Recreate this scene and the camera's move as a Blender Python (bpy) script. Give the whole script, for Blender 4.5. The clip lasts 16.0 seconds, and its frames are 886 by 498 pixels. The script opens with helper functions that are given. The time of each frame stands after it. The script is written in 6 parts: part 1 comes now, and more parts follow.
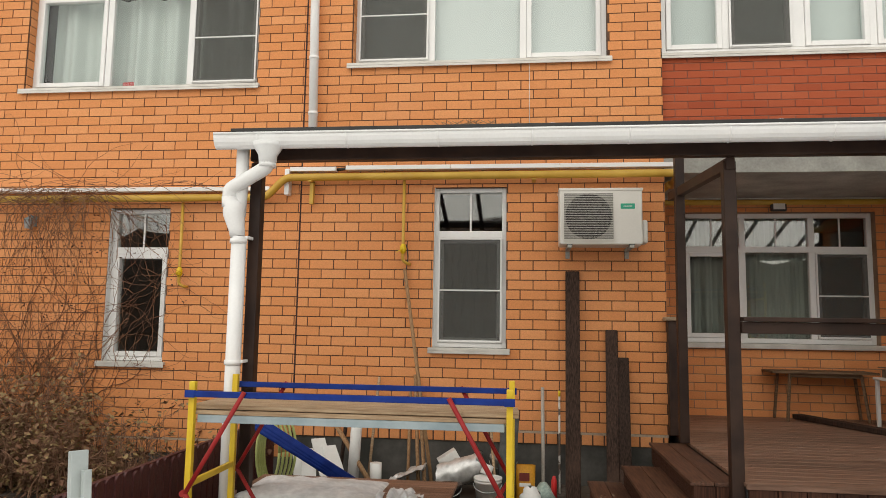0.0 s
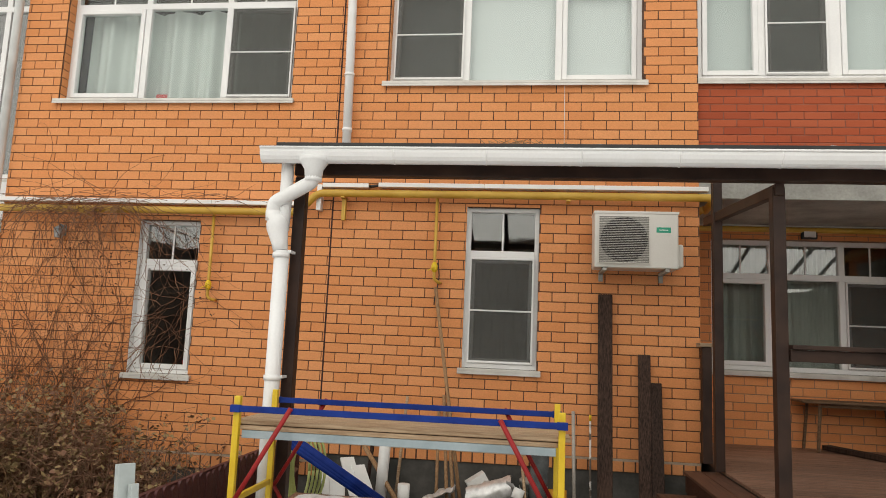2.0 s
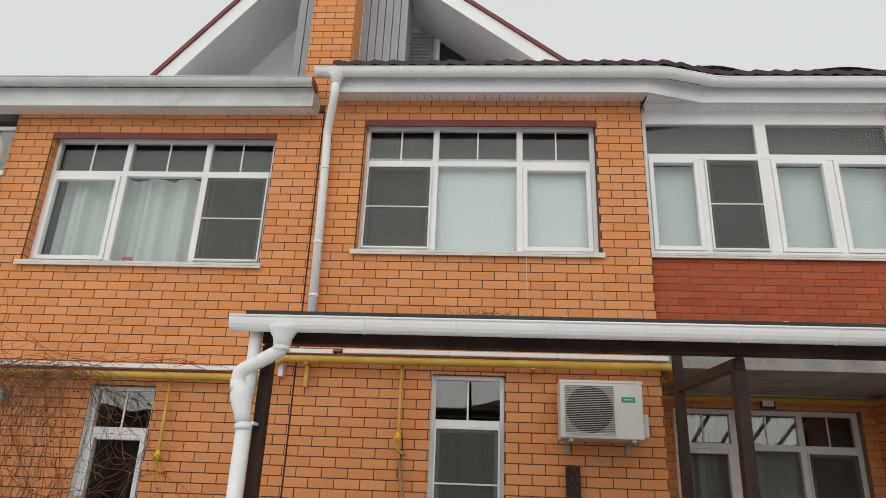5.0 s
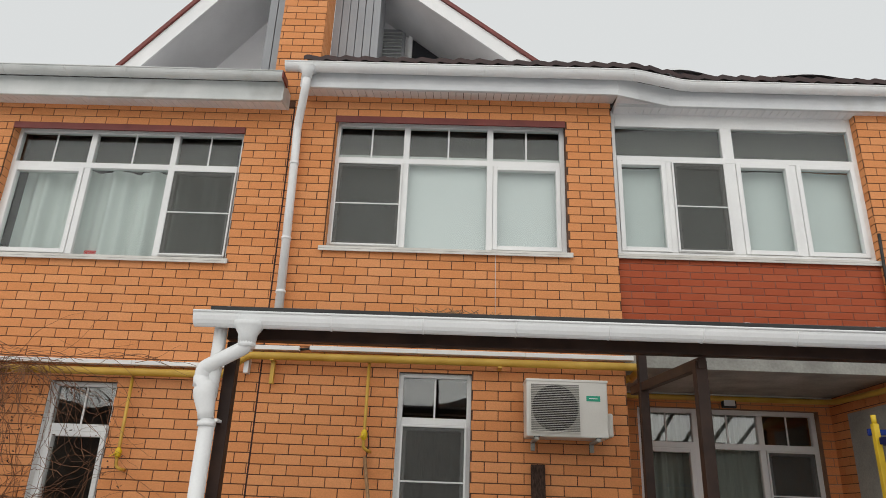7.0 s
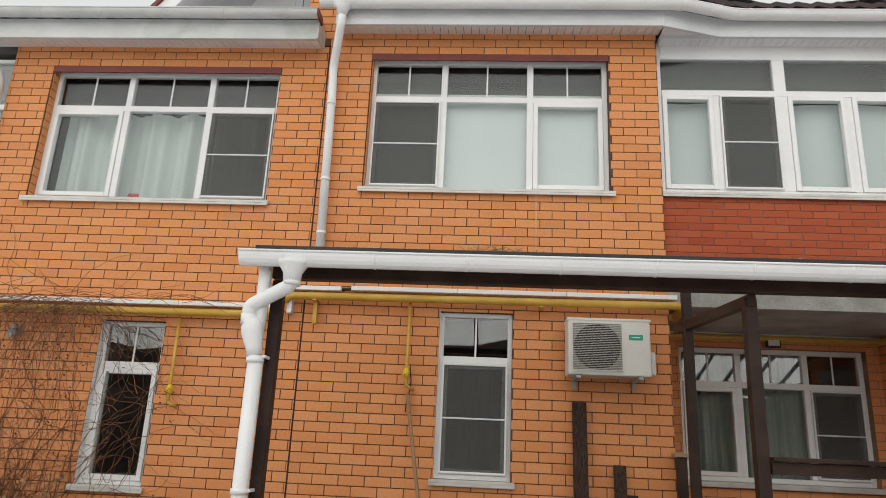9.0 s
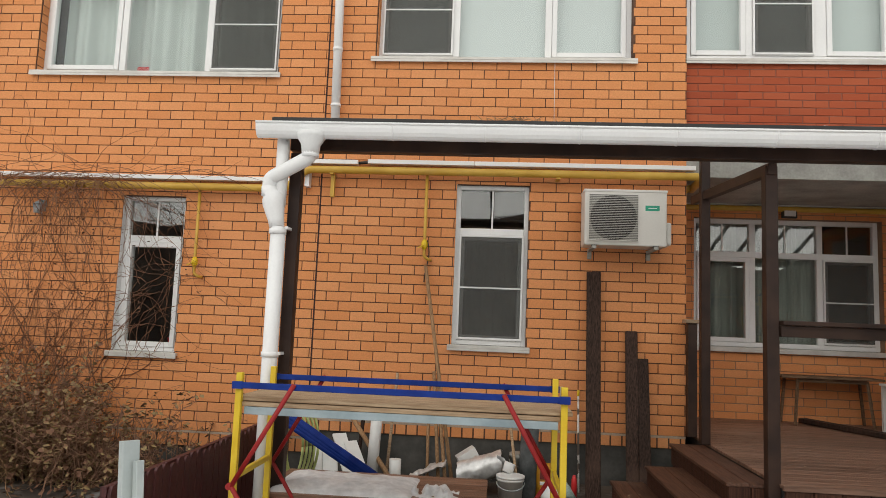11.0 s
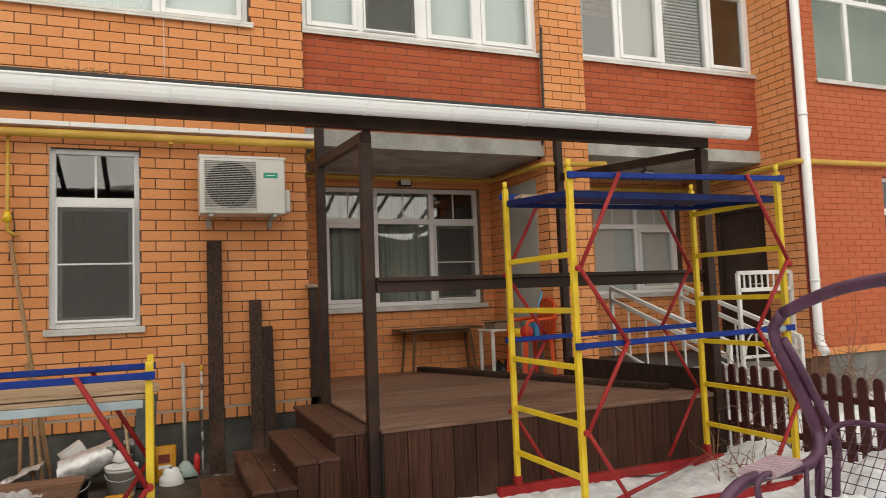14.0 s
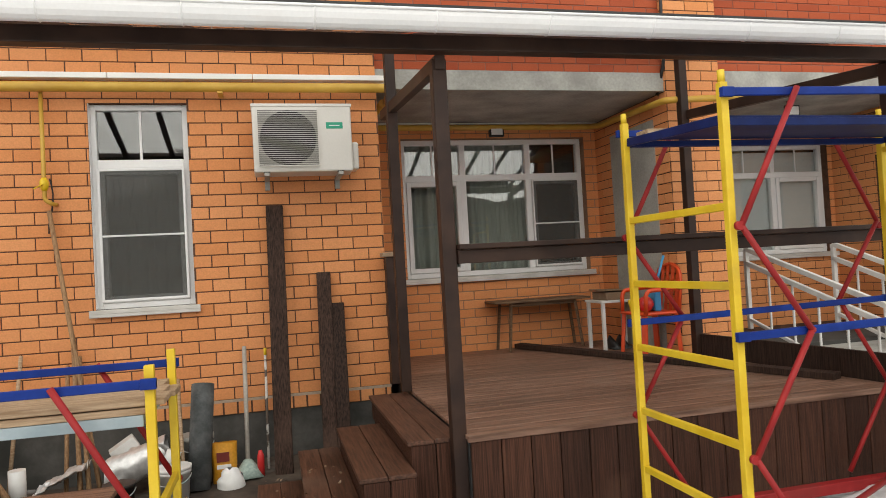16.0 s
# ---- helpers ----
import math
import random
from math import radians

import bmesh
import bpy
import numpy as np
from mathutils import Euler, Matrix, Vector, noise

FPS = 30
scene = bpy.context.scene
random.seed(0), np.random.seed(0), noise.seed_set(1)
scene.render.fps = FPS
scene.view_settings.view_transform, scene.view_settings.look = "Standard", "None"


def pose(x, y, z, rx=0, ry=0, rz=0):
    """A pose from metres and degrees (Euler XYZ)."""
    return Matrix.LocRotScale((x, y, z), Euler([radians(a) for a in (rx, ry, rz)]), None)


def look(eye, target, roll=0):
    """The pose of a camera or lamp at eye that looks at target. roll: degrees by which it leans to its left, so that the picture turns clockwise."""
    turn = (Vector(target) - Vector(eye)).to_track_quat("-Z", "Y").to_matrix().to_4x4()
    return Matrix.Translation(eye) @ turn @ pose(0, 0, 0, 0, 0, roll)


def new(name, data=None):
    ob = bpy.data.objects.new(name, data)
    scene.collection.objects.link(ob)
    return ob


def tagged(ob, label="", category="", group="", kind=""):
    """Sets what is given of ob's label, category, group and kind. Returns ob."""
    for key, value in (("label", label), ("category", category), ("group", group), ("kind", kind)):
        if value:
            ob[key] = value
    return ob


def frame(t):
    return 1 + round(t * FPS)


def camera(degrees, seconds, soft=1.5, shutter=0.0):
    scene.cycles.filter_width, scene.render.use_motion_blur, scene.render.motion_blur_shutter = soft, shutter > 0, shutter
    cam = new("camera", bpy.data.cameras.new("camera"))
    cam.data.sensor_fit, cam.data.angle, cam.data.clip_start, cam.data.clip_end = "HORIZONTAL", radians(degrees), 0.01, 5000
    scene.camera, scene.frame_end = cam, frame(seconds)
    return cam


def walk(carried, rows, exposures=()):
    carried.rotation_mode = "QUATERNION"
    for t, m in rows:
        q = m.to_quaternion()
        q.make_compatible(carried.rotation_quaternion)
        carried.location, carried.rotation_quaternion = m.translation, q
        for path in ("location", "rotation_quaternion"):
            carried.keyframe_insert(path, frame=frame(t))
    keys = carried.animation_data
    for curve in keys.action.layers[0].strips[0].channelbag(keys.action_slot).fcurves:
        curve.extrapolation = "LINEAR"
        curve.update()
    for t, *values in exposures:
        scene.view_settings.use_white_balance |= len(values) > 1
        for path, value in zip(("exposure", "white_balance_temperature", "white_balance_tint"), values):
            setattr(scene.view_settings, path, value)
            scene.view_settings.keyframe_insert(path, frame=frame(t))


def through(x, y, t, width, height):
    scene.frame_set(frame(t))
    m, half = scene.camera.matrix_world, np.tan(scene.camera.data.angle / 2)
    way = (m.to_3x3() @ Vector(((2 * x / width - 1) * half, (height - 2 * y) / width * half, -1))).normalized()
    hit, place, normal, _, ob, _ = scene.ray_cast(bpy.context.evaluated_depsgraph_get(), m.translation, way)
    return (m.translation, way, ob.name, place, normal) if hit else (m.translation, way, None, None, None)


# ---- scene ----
EXPOSURES = [(0, 0.22, 7000, 10), (2.5, 0.16, 6900, 10), (3.5, -0.05, 6650, 10), (7, -0.08, 6550, 10), (9.5, 0.06, 6650, 10), (12.5, 0.14, 6850, 10), (13.5, 0.19, 7000, 10), (14.5, 0.30, 7100, 11), (15.2, 0.37, 7050, 11), (16, 0.52, 6800, 10)]
cam = camera(64.81, 16.0, 0.7, 0.15)
ROWS = [
    (0, (0.022, -6.963, 1.558), (-0.214, -4.988, 1.771), 0.9),
    (0.5, (-0.154, -6.976, 1.552), (-0.299, -4.997, 1.801), 0.9),
    (1, (-0.261, -6.98, 1.537), (-0.298, -4.994, 1.766), 0.9),
    (1.5, (-0.292, -6.987, 1.544), (-0.42, -5.002, 1.756), 1.7),
    (2, (-0.27, -6.958, 1.544), (-0.515, -4.992, 1.814), 2.4),
    (2.5, (-0.262, -6.954, 1.558), (-0.541, -5.01, 1.932), 3.2),
    (3, (-0.314, -7.004, 1.578), (-0.554, -5.083, 2.081), 2.7),
    (3.5, (-0.335, -7.032, 1.602), (-0.506, -5.144, 2.237), 2.2),
    (4, (-0.348, -7.035, 1.603), (-0.489, -5.171, 2.315), 2.1),
    (6.5, (-0.373, -7.022, 1.6), (-0.472, -5.157, 2.315), 2.9),
    (7, (-0.351, -7.028, 1.603), (-0.394, -5.16, 2.315), 2.2),
    (7.5, (-0.343, -7.018, 1.603), (-0.34, -5.148, 2.31), 1.5),
    (8, (-0.356, -7.0, 1.599), (-0.355, -5.124, 2.292), 1.5),
    (8.5, (-0.382, -6.976, 1.588), (-0.444, -5.084, 2.234), 2.1),
    (9, (-0.42, -6.963, 1.569), (-0.554, -5.047, 2.128), 2.6),
    (9.5, (-0.459, -6.968, 1.554), (-0.653, -5.027, 1.997), 2.8),
    (12, (-0.434, -6.998, 1.509), (-0.492, -5.006, 1.681), 1.7),
    (12.5, (-0.296, -7.008, 1.502), (-0.168, -5.02, 1.687), 0.6),
    (13, (-0.153, -7.008, 1.504), (0.171, -5.044, 1.698), -0.3),
    (13.5, (-0.035, -7.017, 1.479), (0.522, -5.105, 1.661), -1.4),
    (14, (-0.013, -6.962, 1.467), (0.742, -5.115, 1.608), -2.2),
    (14.5, (0.009, -6.83, 1.452), (0.946, -5.063, 1.499), -1.8),
    (15, (0.177, -6.575, 1.411), (1.093, -4.798, 1.407), -0.9),
    (15.5, (0.344, -6.237, 1.477), (0.989, -4.344, 1.505), -1.2),
    (16, (0.411, -5.903, 1.519), (0.896, -3.964, 1.567), -3.2),
]
walk(cam, [(t, look(eye, target, roll)) for t, eye, target, roll in ROWS], EXPOSURES)

# ---- light ----
world = bpy.data.worlds.new("overcast_sky")
scene.world = world
world.use_nodes = True
wn, wl = world.node_tree.nodes, world.node_tree.links
sky = wn.new("ShaderNodeTexSky")
sky.sky_type, sky.sun_disc = "NISHITA", False
sky.sun_elevation, sky.sun_rotation = radians(28), radians(194)
veil = wn.new("ShaderNodeMix")
veil.data_type = "RGBA"
veil.inputs["Factor"].default_value = 0.93
veil.inputs["B"].default_value = (7.9, 8.12, 8.1, 1)
wl.new(sky.outputs["Color"], veil.inputs["A"])
wl.new(veil.outputs["Result"], wn["Background"].inputs["Color"])
wn["Background"].inputs["Strength"].default_value = 0.1
sun = new("sun", bpy.data.lights.new("sun", "SUN"))
sun.data.energy, sun.data.angle, sun.data.color = 1.45, radians(100), (1.0, 0.96, 0.90)
sun.matrix_world = look((-2.5, -10, 7.5), (0, 0, 2))


# ---- materials ----
def shader(name):
    m = bpy.data.materials.new(name)
    m.use_nodes = True
    t = m.node_tree
    return m, t, t.nodes, t.links, t.nodes["Principled BSDF"]


def noise_of(n, l, scale, detail=4.0, stretch=None):
    g = n.new("ShaderNodeNewGeometry")
    x = n.new("ShaderNodeTexNoise")
    x.inputs["Scale"].default_value, x.inputs["Detail"].default_value = scale, detail
    if stretch:
        k = n.new("ShaderNodeVectorMath")
        k.operation = "MULTIPLY"
        k.inputs[1].default_value = stretch
        l.new(g.outputs["Position"], k.inputs[0])
        l.new(k.outputs[0], x.inputs["Vector"])
    else:
        l.new(g.outputs["Position"], x.inputs["Vector"])
    return x.outputs["Fac"]


def ramp_of(n, l, fac, stops):
    r = n.new("ShaderNodeValToRGB")
    e = r.color_ramp.elements
    while len(e) < len(stops):
        e.new(0.5)
    for k, (p, c) in zip(e, stops):
        k.position, k.color = p, (*c, 1)
    l.new(fac, r.inputs["Fac"])
    return r.outputs["Color"]


def blend_of(n, l, a, b, fac, mode="MIX"):
    m = n.new("ShaderNodeMix")
    m.data_type, m.blend_type = "RGBA", mode
    for s, v in (("A", a), ("B", b), ("Factor", fac)):
        if hasattr(v, "is_output"):
            l.new(v, m.inputs[s])
        elif s == "Factor":
            m.inputs[s].default_value = v
        else:
            m.inputs[s].default_value = (*v, 1)
    return m.outputs["Result"]


def surf(name, c1, c2, scale=4.0, rough=0.6, bump=0.15, grain=60.0, metal=0.0, stain=None, stretch=None, spec=0.5, low=0.35, high=0.65, speck=0.5, vary=0.0):
    m, t, n, l, p = shader(name)
    col = ramp_of(n, l, noise_of(n, l, scale, 5, stretch), [(low, c1), (high, c2)])
    fine = noise_of(n, l, grain, 3, stretch)
    col = blend_of(n, l, col, ramp_of(n, l, fine, [(0.3, (0.72, 0.72, 0.72)), (0.7, (1.12, 1.12, 1.12))]), speck, "MULTIPLY")
    if vary:
        o = n.new("ShaderNodeObjectInfo")
        col = blend_of(n, l, col, ramp_of(n, l, o.outputs["Random"], [(0.0, (1 - vary,) * 3), (1.0, (1 + vary,) * 3)]), 1.0, "MULTIPLY")
    if stain:
        col = blend_of(n, l, col, stain, ramp_of(n, l, noise_of(n, l, 1.7, 6), [(0.58, (0, 0, 0)), (0.72, (0.7, 0.7, 0.7))]))
    l.new(col, p.inputs["Base Color"])
    p.inputs["Roughness"].default_value, p.inputs["Metallic"].default_value = rough, metal
    p.inputs["Specular IOR Level"].default_value = spec
    b = n.new("ShaderNodeBump")
    b.inputs["Strength"].default_value, b.inputs["Distance"].default_value = bump, 0.004
    l.new(fine, b.inputs["Height"])
    l.new(b.outputs["Normal"], p.inputs["Normal"])
    return m


def brick_mat(name, tones, weather):
    m, t, n, l, p = shader(name)
    o, g = n.new("ShaderNodeObjectInfo"), n.new("ShaderNodeNewGeometry")
    add = n.new("ShaderNodeMath")
    add.operation = "ADD"
    l.new(o.outputs["Random"], add.inputs[0])
    l.new(g.outputs["Random Per Island"], add.inputs[1])
    fr = n.new("ShaderNodeMath")
    fr.operation = "FRACT"
    l.new(add.outputs[0], fr.inputs[0])
    base = ramp_of(n, l, fr.outputs[0], [(0.0, tones[0]), (0.4, tones[1]), (0.8, tones[2]), (1.0, tones[3])])
    fine = noise_of(n, l, 90, 4)
    base = blend_of(n, l, base, ramp_of(n, l, fine, [(0.3, (0.8, 0.78, 0.76)), (0.7, (1.1, 1.1, 1.1))]), 0.5, "MULTIPLY")
    base = blend_of(n, l, base, weather, ramp_of(n, l, noise_of(n, l, 1.1, 6), [(0.5, (0, 0, 0)), (0.8, (0.45, 0.45, 0.45))]))
    l.new(base, p.inputs["Base Color"])
    p.inputs["Roughness"].default_value = 0.8
    p.inputs["Specular IOR Level"].default_value = 0.18
    b = n.new("ShaderNodeBump")
    b.inputs["Strength"].default_value, b.inputs["Distance"].default_value = 0.25, 0.003
    l.new(fine, b.inputs["Height"])
    l.new(b.outputs["Normal"], p.inputs["Normal"])
    return m


def glass_mat(name, gloss, tint, rough=0.0):
    m, t, n, l, p = shader(name)
    n.remove(p)
    a, b, x = n.new("ShaderNodeBsdfTransparent"), n.new("ShaderNodeBsdfGlossy"), n.new("ShaderNodeMixShader")
    f = n.new("ShaderNodeLayerWeight")
    f.inputs["Blend"].default_value = 0.5
    e = n.new("ShaderNodeMath")
    e.operation = "POWER"
    e.inputs[1].default_value = 5.0
    l.new(f.outputs["Facing"], e.inputs[0])
    k = n.new("ShaderNodeMath")
    k.operation = "ADD"
    k.use_clamp = True
    k.inputs[1].default_value = gloss + 0.04
    l.new(e.outputs[0], k.inputs[0])
    a.inputs["Color"].default_value = (*tint, 1)
    b.inputs["Roughness"].default_value = rough
    bump = n.new("ShaderNodeBump")
    bump.inputs["Strength"].default_value, bump.inputs["Distance"].default_value = 0.04, 0.02
    l.new(noise_of(n, l, 2.3, 1), bump.inputs["Height"])
    l.new(bump.outputs["Normal"], b.inputs["Normal"])
    l.new(k.outputs[0], x.inputs["Fac"])
    l.new(a.outputs[0], x.inputs[1])
    l.new(b.outputs[0], x.inputs[2])
    l.new(x.outputs[0], n["Material Output"].inputs["Surface"])
    return m


def veil_mat(name, color, clear, through=0.5, even=0.85):
    """A thin cloth, net or plastic sheet: part of the light goes through it."""
    m, t, n, l, p = shader(name)
    a, d, r, x, y = (n.new("ShaderNodeBsdf" + k) for k in ("Transparent", "Diffuse", "Translucent", "Diffuse", "Diffuse"))
    n.remove(x), n.remove(y)
    x, y = n.new("ShaderNodeMixShader"), n.new("ShaderNodeMixShader")
    col = ramp_of(n, l, noise_of(n, l, 9, 4, (3, 3, 0.4)), [(0.3, tuple(c * even for c in color)), (0.7, color)])
    l.new(col, d.inputs["Color"])
    l.new(col, r.inputs["Color"])
    x.inputs["Fac"].default_value = through
    l.new(d.outputs[0], x.inputs[1])
    l.new(r.outputs[0], x.inputs[2])
    y.inputs["Fac"].default_value = clear
    l.new(x.outputs[0], y.inputs[1])
    l.new(a.outputs[0], y.inputs[2])
    l.new(y.outputs[0], n["Material Output"].inputs["Surface"])
    n.remove(p)
    return m


TAN = brick_mat("tan_brick", [(0.70, 0.282, 0.107), (0.73, 0.303, 0.120), (0.76, 0.335, 0.142), (0.66, 0.258, 0.095)], (0.70, 0.32, 0.155))
RED = brick_mat("red_brick", [(0.41, 0.088, 0.038), (0.43, 0.098, 0.043), (0.46, 0.115, 0.052), (0.36, 0.075, 0.034)], (0.40, 0.115, 0.06))
REDPAINT = brick_mat("painted_red_brick", [(0.48, 0.125, 0.056), (0.495, 0.132, 0.060), (0.51, 0.14, 0.065), (0.47, 0.12, 0.055)], (0.46, 0.15, 0.08))
MORTAR = surf("dark_mortar", (0.085, 0.040, 0.023), (0.155, 0.073, 0.042), 9, 0.9, 0.3)
MORTAR_RED = surf("red_wall_mortar", (0.22, 0.085, 0.058), (0.32, 0.14, 0.10), 9, 0.9, 0.3)
PAINTED = surf("painted_red_joint", (0.43, 0.105, 0.046), (0.48, 0.125, 0.056), 5, 0.85, 0.2)
LIGHT_MORTAR = surf("grey_mortar", (0.42, 0.33, 0.25), (0.5, 0.38, 0.28), 6, 0.9, 0.3)
# Loggia joints are paler; the lighter mortar also makes up for missing light.
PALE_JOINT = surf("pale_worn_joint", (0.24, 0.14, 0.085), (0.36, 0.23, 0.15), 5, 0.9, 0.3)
STUCCO = surf("brown_stucco", (0.15, 0.105, 0.06), (0.20, 0.14, 0.085), 3, 0.9, 0.3)
CONCRETE = surf("concrete", (0.30, 0.295, 0.27), (0.45, 0.445, 0.41), 3, 0.85, 0.3, 40, stain=(0.22, 0.21, 0.19))
PLINTH_RED = surf("stained_plinth_concrete", (0.13, 0.13, 0.12), (0.24, 0.235, 0.22), 2.2, 0.85, 0.5, 30, stain=(0.055, 0.055, 0.05))
PLINTH = surf("damp_plinth_concrete", (0.045, 0.043, 0.038), (0.11, 0.105, 0.095), 3, 0.85, 0.5, 30, stain=(0.028, 0.03, 0.024))
PLASTER = surf("grey_plaster", (0.34, 0.34, 0.31), (0.42, 0.42, 0.38), 3, 0.85, 0.2)
PVC = surf("white_window_plastic", (0.80, 0.80, 0.80), (0.86, 0.86, 0.85), 2, 0.32, 0.02, speck=0.1)
WHITE = surf("white_coated_metal", (0.82, 0.83, 0.83), (0.88, 0.88, 0.88), 2.5, 0.35, 0.03, stain=(0.76, 0.75, 0.73), speck=0.1)
OLDWHITE = surf("weathered_white_metal", (0.55, 0.57, 0.56), (0.68, 0.69, 0.68), 2.5, 0.45, 0.05, stain=(0.42, 0.42, 0.40), speck=0.1)
SOFFIT = surf("white_soffit_panel", (0.76, 0.75, 0.76), (0.84, 0.83, 0.84), 2, 0.5, 0.03, speck=0.1)
FASCIAW = surf("white_fascia_sheet", (0.60, 0.61, 0.63), (0.69, 0.70, 0.71), 2.2, 0.42, 0.04, stain=(0.52, 0.52, 0.51), speck=0.12)
SILL = surf("galvanised_sill", (0.55, 0.53, 0.49), (0.68, 0.66, 0.62), 5, 0.45, 0.05, metal=0.2, speck=0.1)
BROWN = surf("brown_painted_steel", (0.022, 0.011, 0.008), (0.042, 0.021, 0.014), 6, 0.5, 0.05, stain=(0.062, 0.036, 0.026), spec=0.3, speck=0.1)
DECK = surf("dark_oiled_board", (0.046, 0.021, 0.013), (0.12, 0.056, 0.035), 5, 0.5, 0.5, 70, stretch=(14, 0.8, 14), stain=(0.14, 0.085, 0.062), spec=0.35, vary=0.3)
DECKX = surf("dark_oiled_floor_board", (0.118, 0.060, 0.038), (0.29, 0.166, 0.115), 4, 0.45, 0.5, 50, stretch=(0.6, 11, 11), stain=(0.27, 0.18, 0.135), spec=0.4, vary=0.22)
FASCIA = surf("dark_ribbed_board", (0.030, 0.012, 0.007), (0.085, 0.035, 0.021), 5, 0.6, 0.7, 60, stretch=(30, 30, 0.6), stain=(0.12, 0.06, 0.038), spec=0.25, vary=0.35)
PLANKDARK = surf("blackened_wood", (0.020, 0.012, 0.009), (0.075, 0.042, 0.030), 6, 0.75, 0.6, 60, stretch=(18, 18, 0.8), stain=(0.11, 0.065, 0.048), spec=0.2, vary=0.25)
WOOD = surf("weathered_pale_wood", (0.30, 0.19, 0.105), (0.50, 0.36, 0.23), 6, 0.75, 0.4, 60, stretch=(0.8, 14, 14), stain=(0.24, 0.19, 0.14))
STICK = surf("bare_stick_wood", (0.24, 0.13, 0.06), (0.40, 0.24, 0.12), 6, 0.75, 0.4, 60, stretch=(14, 14, 0.8))
OLDWOOD = surf("old_brown_wood", (0.10, 0.055, 0.028), (0.22, 0.13, 0.07), 6, 0.75, 0.4, 60, stretch=(0.8, 14, 14))
GAS = surf("yellow_gas_paint", (0.52, 0.30, 0.035), (0.62, 0.38, 0.06), 4, 0.45, 0.1, stain=(0.48, 0.27, 0.06), speck=0.1)
VALVE = surf("bright_yellow_plastic", (0.75, 0.50, 0.01), (0.8, 0.55, 0.02), 4, 0.4, speck=0.1)
YELLOW = surf("scaffold_yellow_paint", (0.66, 0.43, 0.015), (0.76, 0.54, 0.035), 7, 0.45, 0.1, 80, stain=(0.45, 0.31, 0.06), speck=0.1)
SBLUE = surf("scaffold_blue_paint", (0.004, 0.022, 0.17), (0.008, 0.038, 0.25), 7, 0.5, 0.1, 80, stain=(0.02, 0.05, 0.22), speck=0.15, spec=0.22)
# Scaffold blue darkened: the platform's underside shade is put into its colour.
PLATFORM = surf("worn_dark_blue_paint", (0.003, 0.010, 0.065), (0.006, 0.018, 0.10), 7, 0.5, 0.1, 80, stain=(0.012, 0.02, 0.08), speck=0.15, vary=0.25, spec=0.2)
SRED = surf("scaffold_red_paint", (0.26, 0.012, 0.014), (0.35, 0.022, 0.022), 7, 0.5, 0.1, 80, stain=(0.20, 0.035, 0.03), speck=0.1, spec=0.3)
STEEL = surf("grey_painted_steel", (0.25, 0.32, 0.35), (0.36, 0.43, 0.46), 6, 0.5, 0.1, stain=(0.22, 0.2, 0.18), speck=0.1)
TIN = surf("zinc_profile", (0.42, 0.47, 0.47), (0.52, 0.57, 0.56), 3, 0.45, 0.05, metal=0.3, speck=0.1)
GREYCLAD = surf("grey_ribbed_cladding", (0.30, 0.31, 0.33), (0.36, 0.37, 0.39), 2, 0.5, 0.05, speck=0.1)
ROOF = surf("dark_red_metal_tile", (0.022, 0.006, 0.006), (0.036, 0.009, 0.008), 4, 0.45, 0.1, speck=0.1)
TRIM = surf("wine_red_metal", (0.15, 0.024, 0.018), (0.20, 0.034, 0.026), 4, 0.45, 0.05, speck=0.1)
SNOW = surf("snow", (0.61, 0.625, 0.64), (0.80, 0.805, 0.81), 6, 0.75, 1.0, 22, stain=(0.46, 0.435, 0.40))
SOIL = surf("wet_soil", (0.035, 0.025, 0.018), (0.10, 0.075, 0.055), 2.5, 0.9, 0.9, 20, stain=(0.5, 0.5, 0.5))
FENCE = surf("dark_red_fence_paint", (0.05, 0.010, 0.010), (0.085, 0.017, 0.016), 6, 0.55, 0.3, 50, stretch=(14, 14, 1))
PURPLE = surf("purple_enamel", (0.075, 0.028, 0.06), (0.115, 0.045, 0.09), 7, 0.4, 0.1, speck=0.1)
LILAC = surf("faded_lilac_plastic", (0.42, 0.30, 0.34), (0.52, 0.38, 0.42), 7, 0.55, 0.1, speck=0.1)
BLACK = surf("black_plastic", (0.012, 0.012, 0.012), (0.03, 0.03, 0.03), 5, 0.5, speck=0.1)
RUBBER = surf("dark_grey_felt", (0.045, 0.05, 0.05), (0.11, 0.115, 0.115), 10, 0.9, 0.8, 50)
ACW = surf("unit_cream_enamel", (0.66, 0.64, 0.59), (0.72, 0.70, 0.65), 2, 0.4, 0.03, speck=0.1)
ACDARK = surf("fan_dark", (0.016, 0.014, 0.012), (0.028, 0.025, 0.022), 5, 0.6)
GREEN = surf("label_green", (0.01, 0.30, 0.18), (0.015, 0.34, 0.21), 5, 0.5, speck=0.1)
DOORM = surf("dark_brown_door_skin", (0.03, 0.016, 0.013), (0.05, 0.026, 0.02), 3, 0.45, 0.2, speck=0.1)
PLASTW = surf("white_plastic", (0.70, 0.70, 0.68), (0.80, 0.80, 0.78), 5, 0.4, 0.05, stain=(0.5, 0.48, 0.44), speck=0.1)
FOIL = surf("crumpled_foil", (0.55, 0.55, 0.54), (0.80, 0.80, 0.79), 14, 0.35, 1.0, 25, metal=0.5)
ORANGE = surf("orange_plastic", (0.60, 0.055, 0.010), (0.68, 0.075, 0.015), 4, 0.4, speck=0.1)
REDP = surf("red_plastic", (0.5, 0.02, 0.02), (0.6, 0.03, 0.03), 4, 0.4, speck=0.1)
